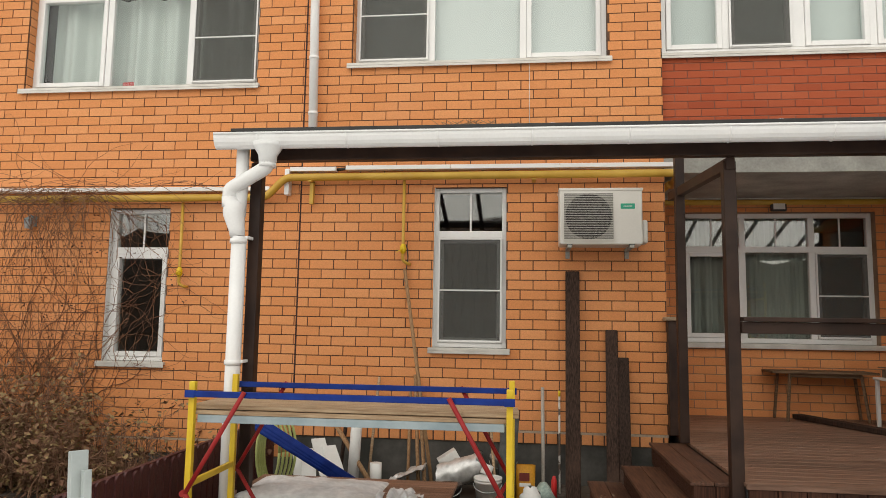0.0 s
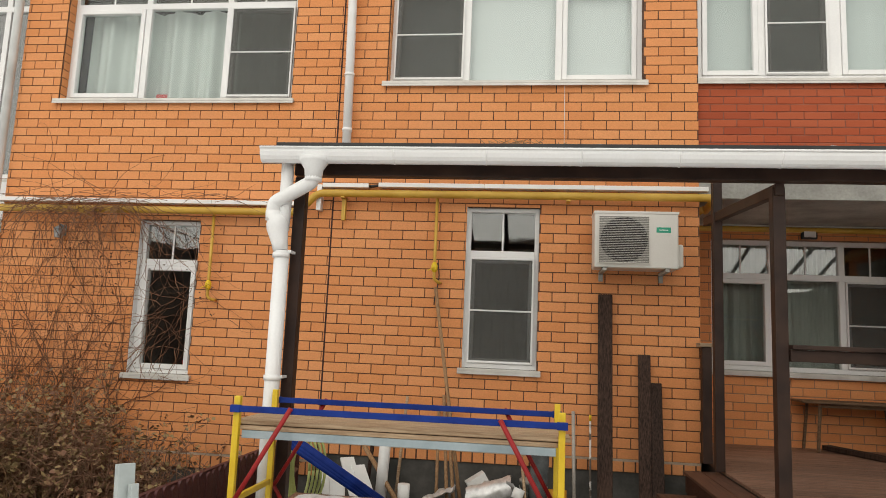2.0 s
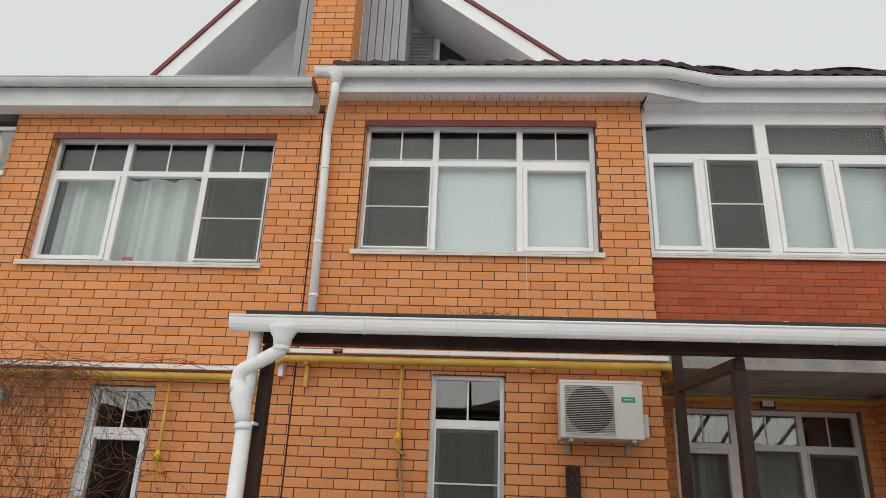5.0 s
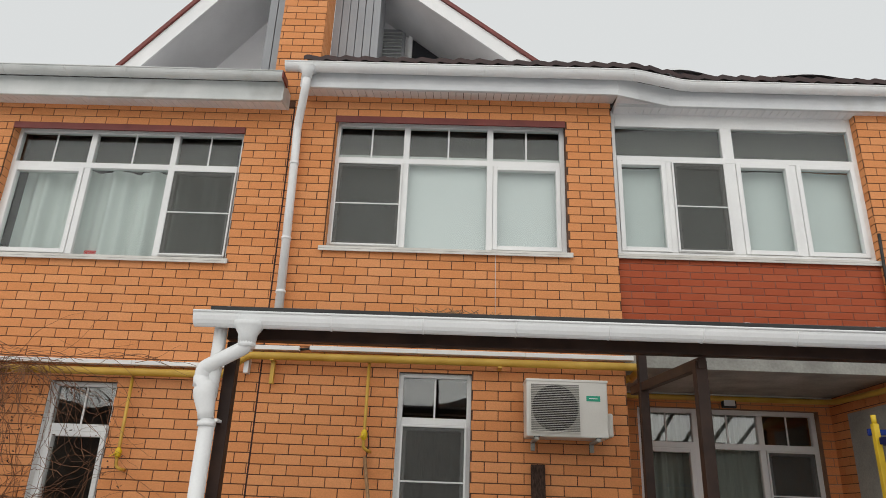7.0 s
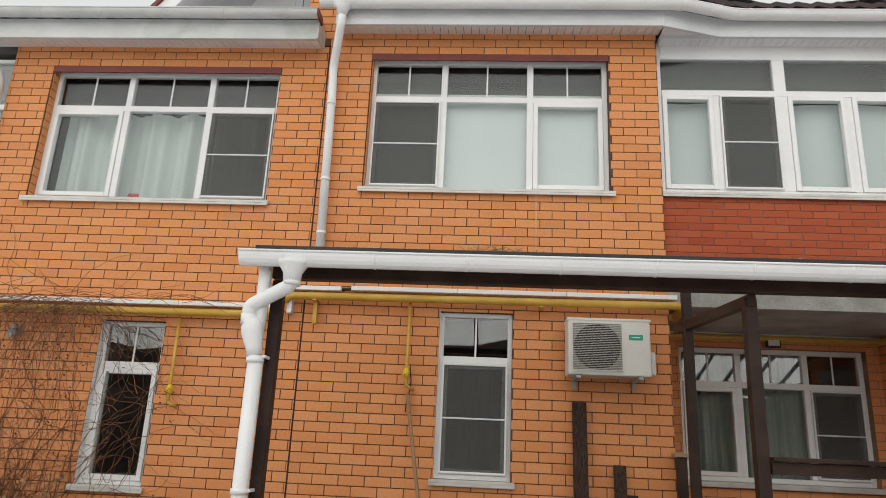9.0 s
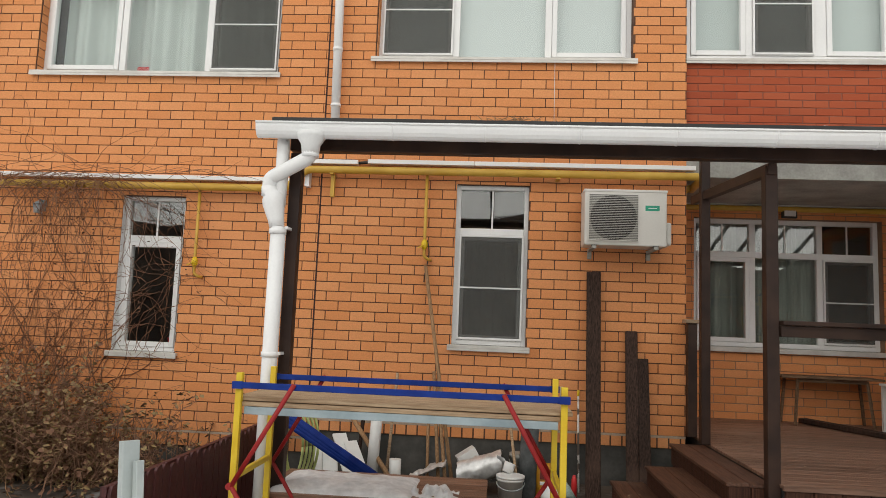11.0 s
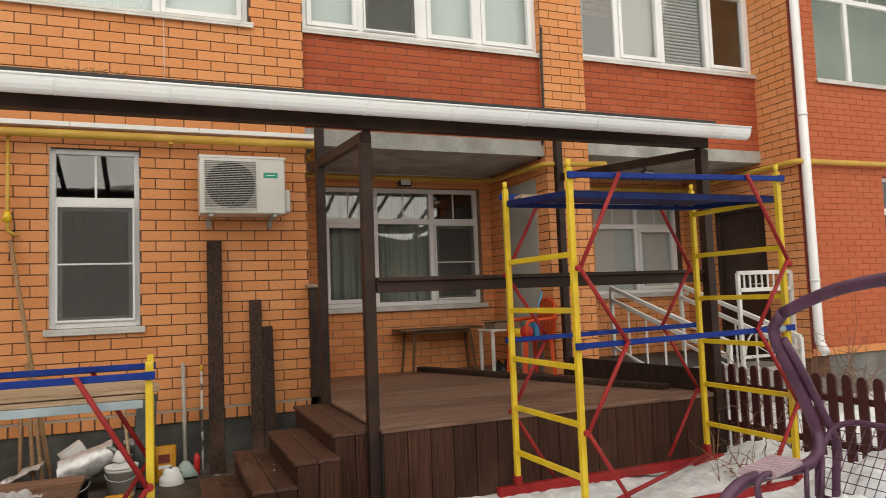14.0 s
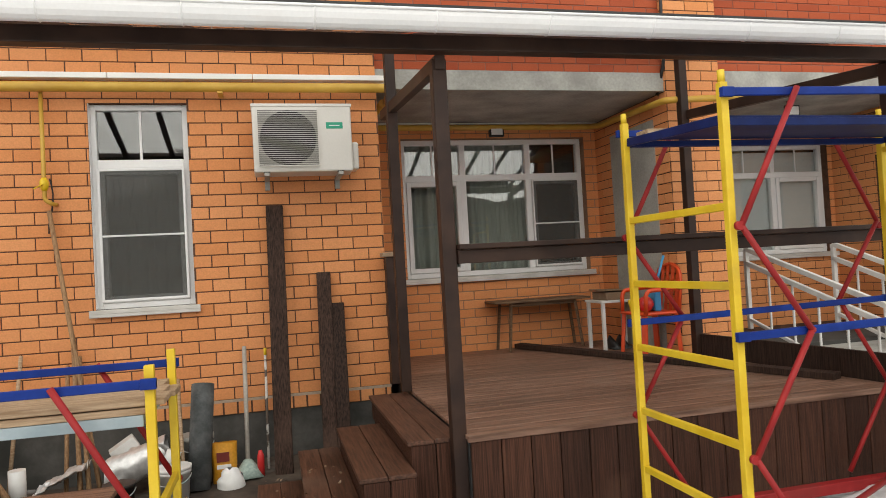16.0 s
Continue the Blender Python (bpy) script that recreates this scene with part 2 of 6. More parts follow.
TOYBLUE = surf("sky_blue_plastic", (0.03, 0.22, 0.45), (0.05, 0.28, 0.5), 4, 0.4, speck=0.1)
CARTON = surf("brown_cardboard", (0.20, 0.13, 0.08), (0.28, 0.19, 0.12), 5, 0.85, 0.2)
HOSE = surf("pale_green_hose", (0.42, 0.47, 0.16), (0.5, 0.55, 0.22), 5, 0.5, speck=0.1)
BAG = surf("orange_printed_bag", (0.62, 0.27, 0.015), (0.7, 0.33, 0.03), 6, 0.5, 0.3)
VINE = surf("dry_vine_bark", (0.15, 0.062, 0.032), (0.30, 0.15, 0.08), 12, 0.9, 0.3)
TWIG = surf("dry_twig", (0.16, 0.078, 0.048), (0.34, 0.19, 0.115), 12, 0.9, 0.3)
LEAF = surf("withered_leaf", (0.17, 0.075, 0.038), (0.28, 0.20, 0.085), 14, 0.7, 0.2, low=0.45, high=0.55)
# Room shell tone, darkened to deepen the look of the unlit rooms.
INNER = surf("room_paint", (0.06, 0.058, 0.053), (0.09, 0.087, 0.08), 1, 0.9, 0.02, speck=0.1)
GLASS = glass_mat("window_glass", 0.07, (0.92, 0.94, 0.93))
GLASS_SKY = glass_mat("coated_window_glass", 0.0, (0.93, 0.96, 0.95))
NET = veil_mat("insect_net", (0.15, 0.15, 0.14), 0.50, 0.1)
TULLE = veil_mat("white_tulle", (0.78, 0.82, 0.80), 0.06, 0.2, 0.95)
DRAPE = veil_mat("grey_green_drape", (0.55, 0.60, 0.55), 0.02, 0.2)
# Darker copy of the drape: the narrow window's dark room, put into colour.
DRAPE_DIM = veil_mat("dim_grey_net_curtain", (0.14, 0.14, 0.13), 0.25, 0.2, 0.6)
BLIND = veil_mat("pale_roller_blind", (0.77, 0.79, 0.80), 0.0, 0.05, 0.98)
BLIND_GREY = veil_mat("grey_roller_blind", (0.42, 0.42, 0.375), 0.0, 0.05, 0.95)
BLIND_GREEN = veil_mat("greenish_blind", (0.38, 0.42, 0.365), 0.0, 0.05, 0.9)
BLIND_COOL = veil_mat("cool_pale_blind", (0.66, 0.70, 0.70), 0.0, 0.05, 0.94)
SLAT = surf("cream_blind_slat", (0.36, 0.335, 0.30), (0.42, 0.395, 0.355), 4, 0.5, speck=0.1)
POLYCARB = veil_mat("clear_roof_sheet", (0.72, 0.74, 0.75), 0.90)


# ---- building helpers ----
def link_mesh(name, bm, material, smooth=False):
    me = bpy.data.meshes.new(name)
    bm.to_mesh(me)
    bm.free()
    if material:
        me.materials.append(material)
    if smooth:
        for f in me.polygons:
            f.use_smooth = True
    return new(name, me)


def thing(name, label, category="", group="", kind="", at=(0, 0, 0)):
    ob = new(name)
    ob.location = at
    ob.empty_display_size = 0.1
    return tagged(ob, label, category, group, kind)


def part(name, bm, material, parent, label="", smooth=False):
    """Links a bmesh, drawn in world coordinates, as one mesh under a thing or a part."""
    ob = link_mesh(name, bm, material, smooth)
    ob.parent = parent
    off, up = Vector((0, 0, 0)), parent
    while up:
        off += up.location
        up = up.parent
    ob.location = -off
    return tagged(ob, label)


def whole(name, bm, material, label, category="", group="", kind="", smooth=False):
    return tagged(link_mesh(name, bm, material, smooth), label, category, group, kind)


def box(x0, y0, z0, x1, y1, z1, bevel=0.0, bm=None):
    b = bmesh.new()
    bmesh.ops.create_cube(b, size=1)
    for v in b.verts:
        v.co = (x0 + (v.co.x + 0.5) * (x1 - x0), y0 + (v.co.y + 0.5) * (y1 - y0), z0 + (v.co.z + 0.5) * (z1 - z0))
    if bevel:
        bmesh.ops.bevel(b, geom=b.edges[:], offset=bevel, segments=2, affect="EDGES", profile=0.5)
    return join(bm, b)


def join(bm, b):
    if bm is None:
        return b
    me = bpy.data.meshes.new("joined")
    b.to_mesh(me)
    b.free()
    bm.from_mesh(me)
    bpy.data.meshes.remove(me)
    return bm


def axis_frame(d):
    d = Vector(d).normalized()
    side = d.cross(Vector((0, 0, 1)))
    if side.length < 1e-3:
        side = Vector((1, 0, 0))
    side.normalize()
    return side, d.cross(side).normalized()


def beam(p, q, w, h, bm=None, bevel=0.003):
    """A square bar from p to q, w wide and h deep."""
    p, q = Vector(p), Vector(q)
    s, u = axis_frame(q - p)
    b = bmesh.new()
    rings = [[b.verts.new(c + s * w / 2 * i + u * h / 2 * j) for i, j in ((-1, -1), (1, -1), (1, 1), (-1, 1))] for c in (p, q)]
    b.faces.new(rings[0][::-1]), b.faces.new(rings[1])
    for k in range(4):
        b.faces.new((rings[0][k], rings[0][(k + 1) % 4], rings[1][(k + 1) % 4], rings[1][k]))
    bmesh.ops.recalc_face_normals(b, faces=b.faces[:])
    if bevel:
        bmesh.ops.bevel(b, geom=b.edges[:], offset=bevel, segments=1, affect="EDGES")
    return join(bm, b)


def rounded(points, reach=0.06, steps=4):
    """A polyline with its corners rounded off."""
    pts = [Vector(p) for p in points]
    out = [pts[0]]
    for a, b, c in zip(pts, pts[1:], pts[2:]):
        r = min(reach, (a - b).length * 0.45, (c - b).length * 0.45)
        s, e = b + (a - b).normalized() * r, b + (c - b).normalized() * r
        for k in range(steps + 1):
            f = k / steps
            out.append(s * (1 - f) ** 2 + b * 2 * f * (1 - f) + e * f * f)
    return out + [pts[-1]]


def tube(points, r, seg=12, bm=None, caps=True):
    """A round bar along points; r is one radius or one for each point."""
    pts = [Vector(p) for p in points]
    rs = r if isinstance(r, (list, tuple)) else [r] * len(pts)
    b = bm if bm is not None else bmesh.new()
    s0 = None
    rings = []
    for i, p in enumerate(pts):
        d = (pts[min(i + 1, len(pts) - 1)] - pts[max(i - 1, 0)]).normalized()
        if s0 is None:
            s0, _ = axis_frame(d)
        s = (s0 - d * s0.dot(d))
        s = s.normalized() if s.length > 1e-4 else axis_frame(d)[0]
        s0 = s
        u = d.cross(s)
        rings.append([b.verts.new(p + (s * math.cos(a) + u * math.sin(a)) * rs[i]) for a in (2 * math.pi * k / seg for k in range(seg))])
    for a, c in zip(rings, rings[1:]):
        for k in range(seg):
            b.faces.new((a[k], a[(k + 1) % seg], c[(k + 1) % seg], c[k])).smooth = True
    if caps and seg > 2:
        b.faces.new(rings[0][::-1]), b.faces.new(rings[-1])
    return b


def clip_rects(rects, holes):
    for h in holes:
        out = []
        for a, b, c, d in rects:
            if h[0] >= b or h[1] <= a or h[2] >= d or h[3] <= c:
                out.append((a, b, c, d))
                continue
            if a < h[0]:
                out.append((a, h[0], c, d))
            if b > h[1]:
                out.append((h[1], b, c, d))
            lo, hi = max(a, h[0]), min(b, h[1])
            if c < h[2]:
                out.append((lo, hi, c, h[2]))
            if d > h[3]:
                out.append((lo, hi, h[3], d))
        rects = out
    return rects


BRICKS = []     # laid at the end of the file


def wall(name, origin, along, length, z0, z1, holes=(), brick=None, mortar=None, thick=0.3, label="", base=None, near=None, soldier=0.0, phase=0.0):
    """A wall with its openings. origin: foot of its outer face; along: unit way to the right as seen from outside. Bricks stand 6 mm proud."""
    o, a = Vector(origin), Vector(along)
    inward = Vector((0, 0, 1)).cross(a)
    bm = bmesh.new()
    us = sorted({0, length, *(h[0] for h in holes), *(h[1] for h in holes)})
    zs = sorted({z0, z1, *(h[2] for h in holes), *(h[3] for h in holes)})
    us, zs = [u for u in us if 0 <= u <= length], [z for z in zs if z0 <= z <= z1]
    solid = {(i, j): not any(h[0] < (us[i] + us[i + 1]) / 2 < h[1] and h[2] < (zs[j] + zs[j + 1]) / 2 < h[3] for h in holes)
             for i in range(len(us) - 1) for j in range(len(zs) - 1)}
    made = {}

    def vert(i, j, k):
        if (i, j, k) not in made:
            made[i, j, k] = bm.verts.new(o + a * us[i] + inward * (k * thick) + Vector((0, 0, zs[j])))
        return made[i, j, k]
    for (i, j), s in solid.items():
        if not s:
            continue
        bm.faces.new([vert(*c, 0) for c in ((i, j), (i + 1, j), (i + 1, j + 1), (i, j + 1))])
        bm.faces.new([vert(*c, 1) for c in ((i, j + 1), (i + 1, j + 1), (i + 1, j), (i, j))])
        for di, dj, c in ((-1, 0, ((i, j), (i, j + 1))), (1, 0, ((i + 1, j + 1), (i + 1, j))), (0, -1, ((i + 1, j), (i, j))), (0, 1, ((i, j + 1), (i + 1, j + 1)))):
            if not solid.get((i + di, j + dj), False):
                p, q = c
                bm.faces.new((vert(*p, 0), vert(*q, 0), vert(*q, 1), vert(*p, 1)))
    bmesh.ops.recalc_face_normals(bm, faces=bm.faces[:])
    ob = whole(name, bm, mortar, label, "wall", kind="structure")
    if brick:
        BRICKS.append((ob, o, a, inward, length, z0, z1, list(holes), brick, base if base is not None else z0, near, soldier, phase))
    return ob


def sheet_grid(nu, nv, f):
    b = bmesh.new()
    vs = [[b.verts.new(f(i / nu, j / nv)) for i in range(nu + 1)] for j in range(nv + 1)]
    for j in range(nv):
        for i in range(nu):
            b.faces.new((vs[j][i], vs[j][i + 1], vs[j + 1][i + 1], vs[j + 1][i])).smooth = True
    return b


def window(name, label, origin, along, cols, z0, z1, transom=None, cells=(), sill=None, rim=0.055, glass=None, header=0.0, tops=None, muntins=True, full=None, stout={}):
    """A plastic window. cols: edges of its fields along the wall; cells: one word for each lower field (plain, sash, net)."""
    o, a = Vector(origin), Vector(along)
    n = -Vector((0, 0, 1)).cross(a)          # outward
    glass = glass or GLASS
    w = thing(name, label, "window", kind="structure", at=(o + a * (cols[0] + cols[-1]) / 2 + Vector((0, 0, z0)))[:])

    def bar(u0, u1, za, zb, d0, d1, bevel=0.004):
        b = bmesh.new()
        bmesh.ops.create_cube(b, size=1)
        for v in b.verts:
            v.co = o + a * (u0 + (v.co.x + 0.5) * (u1 - u0)) + n * (d0 + (v.co.y + 0.5) * (d1 - d0)) + Vector((0, 0, za + (v.co.z + 0.5) * (zb - za)))
        bmesh.ops.recalc_face_normals(b, faces=b.faces[:])
        if bevel:
            bmesh.ops.bevel(b, geom=b.edges[:], offset=bevel, segments=1, affect="EDGES")
        return b

    def ring(name, u0, u1, za, zb, t, d0, d1, parent, material=PVC):
        b = bar(u0, u0 + t, za, zb, d0, d1)
        for q in ((u1 - t, u1, za, zb), (u0 + t, u1 - t, za, za + t), (u0 + t, u1 - t, zb - t, zb)):
            join(b, bar(*q, d0, d1))
        return part(name, b, material, parent)
    top = z1 - header
    fr = bar(cols[0], cols[0] + rim, z0, z1, -0.07, 0)
    for q in ((cols[-1] - rim, cols[-1], z0, z1), (cols[0] + rim, cols[-1] - rim, z0, z0 + rim), (cols[0] + rim, cols[-1] - rim, top - rim, z1)):
        join(fr, bar(*q, -0.07, 0))
    part("window_frame", fr, PVC, w)
    for k, u in enumerate(cols[1:-1]):
        whole_height = full is None or k in full
        half = stout.get(k, 0.035)
        part("mullion", bar(u - half, u + half, z0 + rim, top - rim if whole_height else transom - 0.036, -0.065, 0.002), PVC, w)
    inner = [cols[0] + rim] + [x for k, u in enumerate(cols[1:-1]) for x in (u - stout.get(k, 0.035), u + stout.get(k, 0.035))] + [cols[-1] - rim]
    spans = list(zip(inner[::2], inner[1::2]))
    low_top = top - rim
    if transom:
        part("transom", bar(cols[0] + rim, cols[-1] - rim, transom - 0.035, transom + 0.035, -0.062, 0.004), PVC, w)
        low_top = transom - 0.035
        for u0, u1 in (tops or spans):
            part("pane", bar(u0, u1, transom + 0.035, top - rim, -0.036, -0.030, 0), glass, w).visible_shadow = False
            if muntins:
                m = (u0 + u1) / 2
                part("muntin", bar(m - 0.009, m + 0.009, transom + 0.035, top - rim, -0.029, -0.021, 0), PVC, w)
    for (u0, u1), kind in zip(spans, cells or ["plain"] * len(spans)):
        za, zb = z0 + rim, low_top
        if kind in ("sash", "net"):
            s = ring("sash", u0 + 0.002, u1 - 0.002, za + 0.002, zb - 0.002, 0.05, -0.06, 0.016, w)
            part("pane", bar(u0 + 0.05, u1 - 0.05, za + 0.05, zb - 0.05, -0.034, -0.028, 0), glass, s).visible_shadow = False
            if kind == "net":
                e = ring("screen_frame", u0 - 0.004, u1 + 0.004, za + 0.008, zb - 0.002, 0.021, 0.017, 0.03, w)
                zm = za + (zb - za) * 0.495
                part("screen_bar", bar(u0 + 0.018, u1 - 0.018, zm - 0.008, zm + 0.008, 0.018, 0.029), PVC, e)
                part("insect_net", bar(u0 + 0.016, u1 - 0.016, za + 0.028, zb - 0.022, 0.021, 0.0225, 0), NET, e, "dark grey insect net")
        else:
            part("pane", bar(u0, u1, za, zb, -0.036, -0.030, 0), glass, w).visible_shadow = False
    if sill:
        b = bar(cols[0] - 0.04, cols[-1] + 0.04, z0 - 0.035, z0 - 0.003, -0.02, sill)
        join(b, bar(cols[0] - 0.04, cols[-1] + 0.04, z0 - 0.06, z0 - 0.033, sill - 0.006, sill))
        part("window_sill", b, SILL, w, "folded metal sill")
    return w


def curtain(label, x0, x1, y, z0, z1, material, waves, depth=0.03, seed=0):
    r = random.Random(seed)
    ph = [r.uniform(0, 6) for _ in range(3)]
    b = sheet_grid(int((x1 - x0) * 60), 6, lambda u, v: (x0 + u * (x1 - x0), y + depth * (math.sin(u * waves * 6.28 + ph[0]) + 0.6 * math.sin(u * waves * 2.7 * 6.28 + ph[1]) * (1 - 0.4 * v)), z0 + v * (z1 - z0)))
    return whole("curtain", b, material, label, "curtain")


# ---- ground ----
def ground_height(x, y):
    dip = 0.30 * math.exp(-((x - 0.85) / 0.75) ** 2 - ((y + 1.9) / 0.9) ** 2)
    return 0.05 * noise.noise((x * 0.5, y * 0.5, 0)) - dip + 0.02 * noise.noise((x * 2.1, y * 2.1, 3))


def snow_height(x, y):
    h = 0.045 + 0.03 * noise.noise((x * 1.3, y * 1.3, 7)) + 0.035 * noise.noise((x * 4, y * 4, 2)) + 0.022 * noise.noise((x * 10, y * 10, 5)) + 0.012 * noise.noise((x * 24, y * 24, 5))
    heap = 0.42 * math.exp(-(((x - 4.42) / 0.72) ** 2 + ((y + 4.0) / 0.50) ** 2))
    heap += 0.20 * math.exp(-(((x - 4.5) / 0.25) ** 2 + ((y + 2.75) / 0.5) ** 2))
    bank = max(-1.0, min(1.0, ((x - 1.17) * 0.6 - (y + 2.62)) * 0.8 / 0.16))          # its ragged edge by the steps
    h = h - 0.02 + 0.09 * math.exp(-((x - 1.75) / 0.35) ** 2 - ((y + 2.3) / 0.3) ** 2) if bank >= 1 else h * max(0, bank) - 0.3 * (1 - bank)
    return h + heap * (1 + 0.35 * noise.noise((x * 4, y * 4, 1)) + 0.2 * noise.noise((x * 11, y * 11, 4)))


def ground_sheet():
    b = bmesh.new()
    xs = [-400, -120, -40] + [-12 + k * 0.2 for k in range(121)] + [40, 120, 400]
    ys = [-400, -120, -40] + [-14 + k * 0.2 for k in range(101)] + [40, 120, 400]
    vs = [[b.verts.new((x, y, ground_height(x, y) if abs(x) < 13 and -15 < y < 7 else 0)) for x in xs] for y in ys]
    for r, s in zip(vs, vs[1:]):
        for k in range(len(xs) - 1):
            b.faces.new((r[k], r[k + 1], s[k + 1], s[k])).smooth = True
    return b


whole("ground", ground_sheet(), SNOW, "snow-covered yard", "ground", kind="structure")
whole("garden_bed", sheet_grid(120, 50, lambda u, v: (-7.2 + u * 9.3, -3.5 + v * 3.55, 0.025 + ground_height(-7.2 + u * 9.3, -3.5 + v * 3.55) - 0.06 * max(0, 1 - min(u, 1 - u, v) * 14) + 0.02 * noise.noise((u * 30, v * 14, 2)))), SOIL, "bare wet brown soil along the wall", "ground", kind="structure")


def snow_patch(label, x0, x1, y0, y1, step, height, edge=0.35, sink=0.09):
    nu, nv = int((x1 - x0) / step), int((y1 - y0) / step)

    def f(u, v):
        x, y = x0 + u * (x1 - x0), y0 + v * (y1 - y0)
        rim = min(u, 1 - u) * (x1 - x0), min(v, 1 - v) * (y1 - y0)
        k = min(1, min(rim) / edge + 0.25 * noise.noise((x * 3, y * 3, 9)))
        return x, y, height(x, y) * max(0, k) - sink * (1 - max(0, k)) + 0.02
    return tagged(whole("snow", sheet_grid(nu, nv, f), SNOW, label, "snow", kind="stuff"))


snow_patch("trampled melting snow with a heap behind the swing", 0.95, 7.4, -8.5, -2.14, 0.035, snow_height, 0.22, 0.4)
snow_patch("old snow left beside the shrubs", -6.4, -3.1, -4.2, -2.0, 0.07, lambda x, y: 0.16 + 0.10 * noise.noise((x * 2, y * 2, 3)) + 0.03 * noise.noise((x * 8, y * 8, 3)))
snow_patch("small heap of dirty snow by the bench", -1.8, -0.4, -3.35, -2.5, 0.05, lambda x, y: 0.20 + 0.10 * noise.noise((x * 3, y * 3, 5)) + 0.03 * noise.noise((x * 11, y * 11, 3)), 0.25)
snow_patch("snow in front of the neighbouring porch", 4.9, 9.5, -2.1, -0.65, 0.07, lambda x, y: 0.12 + 0.08 * noise.noise((x * 2, y * 2, 8)), 0.3)

# ---- walls ----
W1, W2, W0, W3 = (-0.905, -0.172, 1.30, 2.94), (-1.815, 0.84, 4.24, 5.90), (-4.42, -3.74, 1.085, 2.74), (-5.555, -2.85, 4.045, 5.71)


def shift(h, u):
    return h[0] - u, h[1] - u, h[2], h[3]


wall("wall_middle_house", (-2.305, 0, 0), (1, 0, 0), 3.675, 0.42, 6.20, [shift(W1, -2.305), shift(W2, -2.305)], TAN, MORTAR,
     label="tan brick wall with dark recessed joints", base=0.5386, near=(0.0, 3.675, 0.5, 2.75), soldier=0.10, phase=0.112)
wall("wall_left_house", (-6.05, 0, 0), (1, 0, 0), 3.735, 0.20, 5.98, [shift(W0, -6.05), shift(W3, -6.05)], TAN, MORTAR,
     label="tan brick wall partly covered with dry vines", base=0.35, near=(1.2, 3.735, 0.3, 3.4), soldier=0.13, phase=0.160)
wall("wall_loggia_west", (1.37, 0.006, 0), (0, 1, 0), 1.52, 0.42, 3.06, (), TAN, MORTAR, label="tan brick side wall of the loggia", base=0.5386)
KW = (1.86, 4.02, 1.36, 2.92)
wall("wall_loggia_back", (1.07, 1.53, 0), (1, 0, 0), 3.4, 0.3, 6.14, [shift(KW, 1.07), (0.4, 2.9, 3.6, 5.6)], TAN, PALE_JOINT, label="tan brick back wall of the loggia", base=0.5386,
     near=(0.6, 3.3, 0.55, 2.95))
wall("wall_pier_side", (4.17, 1.53, 0), (0, -1, 0), 1.524, 0.3, 6.14, (), TAN, MORTAR, label="tan brick side wall of the loggia", base=0.5386, thick=0.2)
wall("wall_pier", (4.17, 0, 0), (1, 0, 0), 0.58, 0.3, 6.14, (), TAN, MORTAR, label="tan brick pier between two loggias", base=0.5386, near=(0, 0.58, 0.5, 5))
wall("wall_porch_west", (4.75, 0.006, 0), (0, 1, 0), 1.6, 0.3, 6.14, (), None, MORTAR, label="side wall of the neighbouring porch", thick=0.2)
PW = (5.87, 7.46, 1.40, 2.82)
wall("wall_porch_back", (4.5, 1.6, 0), (1, 0, 0), 3.3, 0.3, 6.14, [shift(PW, 4.5), (0.5, 2.8, 3.6, 5.6)], TAN, MORTAR, label="tan brick back wall of the neighbouring porch", base=0.5386)
DOOR = (0.66, 1.56, 0.48, 2.56)
wall("wall_red_house_side", (7.53, 1.6, 0), (0, -1, 0), 2.144, 0.3, 6.5, [DOOR], TAN, MORTAR, label="tan brick side wall with the neighbour's door", base=0.5386)
RW, RU, RV = (9.05, 9.62, 1.37, 2.89), (7.975, 10.39, 4.11, 5.75), (11.0, 13.2, 4.11, 5.75)
wall("wall_red_house", (7.53, -0.55, 0), (1, 0, 0), 6.5, 0.60, 6.5, [shift(RW, 7.53), shift(RU, 7.53), shift(RV, 7.53)], REDPAINT, PAINTED,
     label="red brick wall of the neighbouring house", base=0.60, near=(0, 2.4, 0.6, 3.6))
wall("wall_balcony_parapet", (1.37, 0.05, 0), (1, 0, 0), 2.80, 3.25, 4.255, (), RED, MORTAR_RED, thick=0.12, label="red brick balcony parapet", near=(0, 2.8, 3.2, 4.3))
wall("wall_porch_parapet", (4.75, 0.05, 0), (1, 0, 0), 2.78, 3.28, 4.29, (), RED, MORTAR_RED, thick=0.12, label="red brick balcony parapet of the next flat", near=(0, 2.78, 3.2, 4.3))
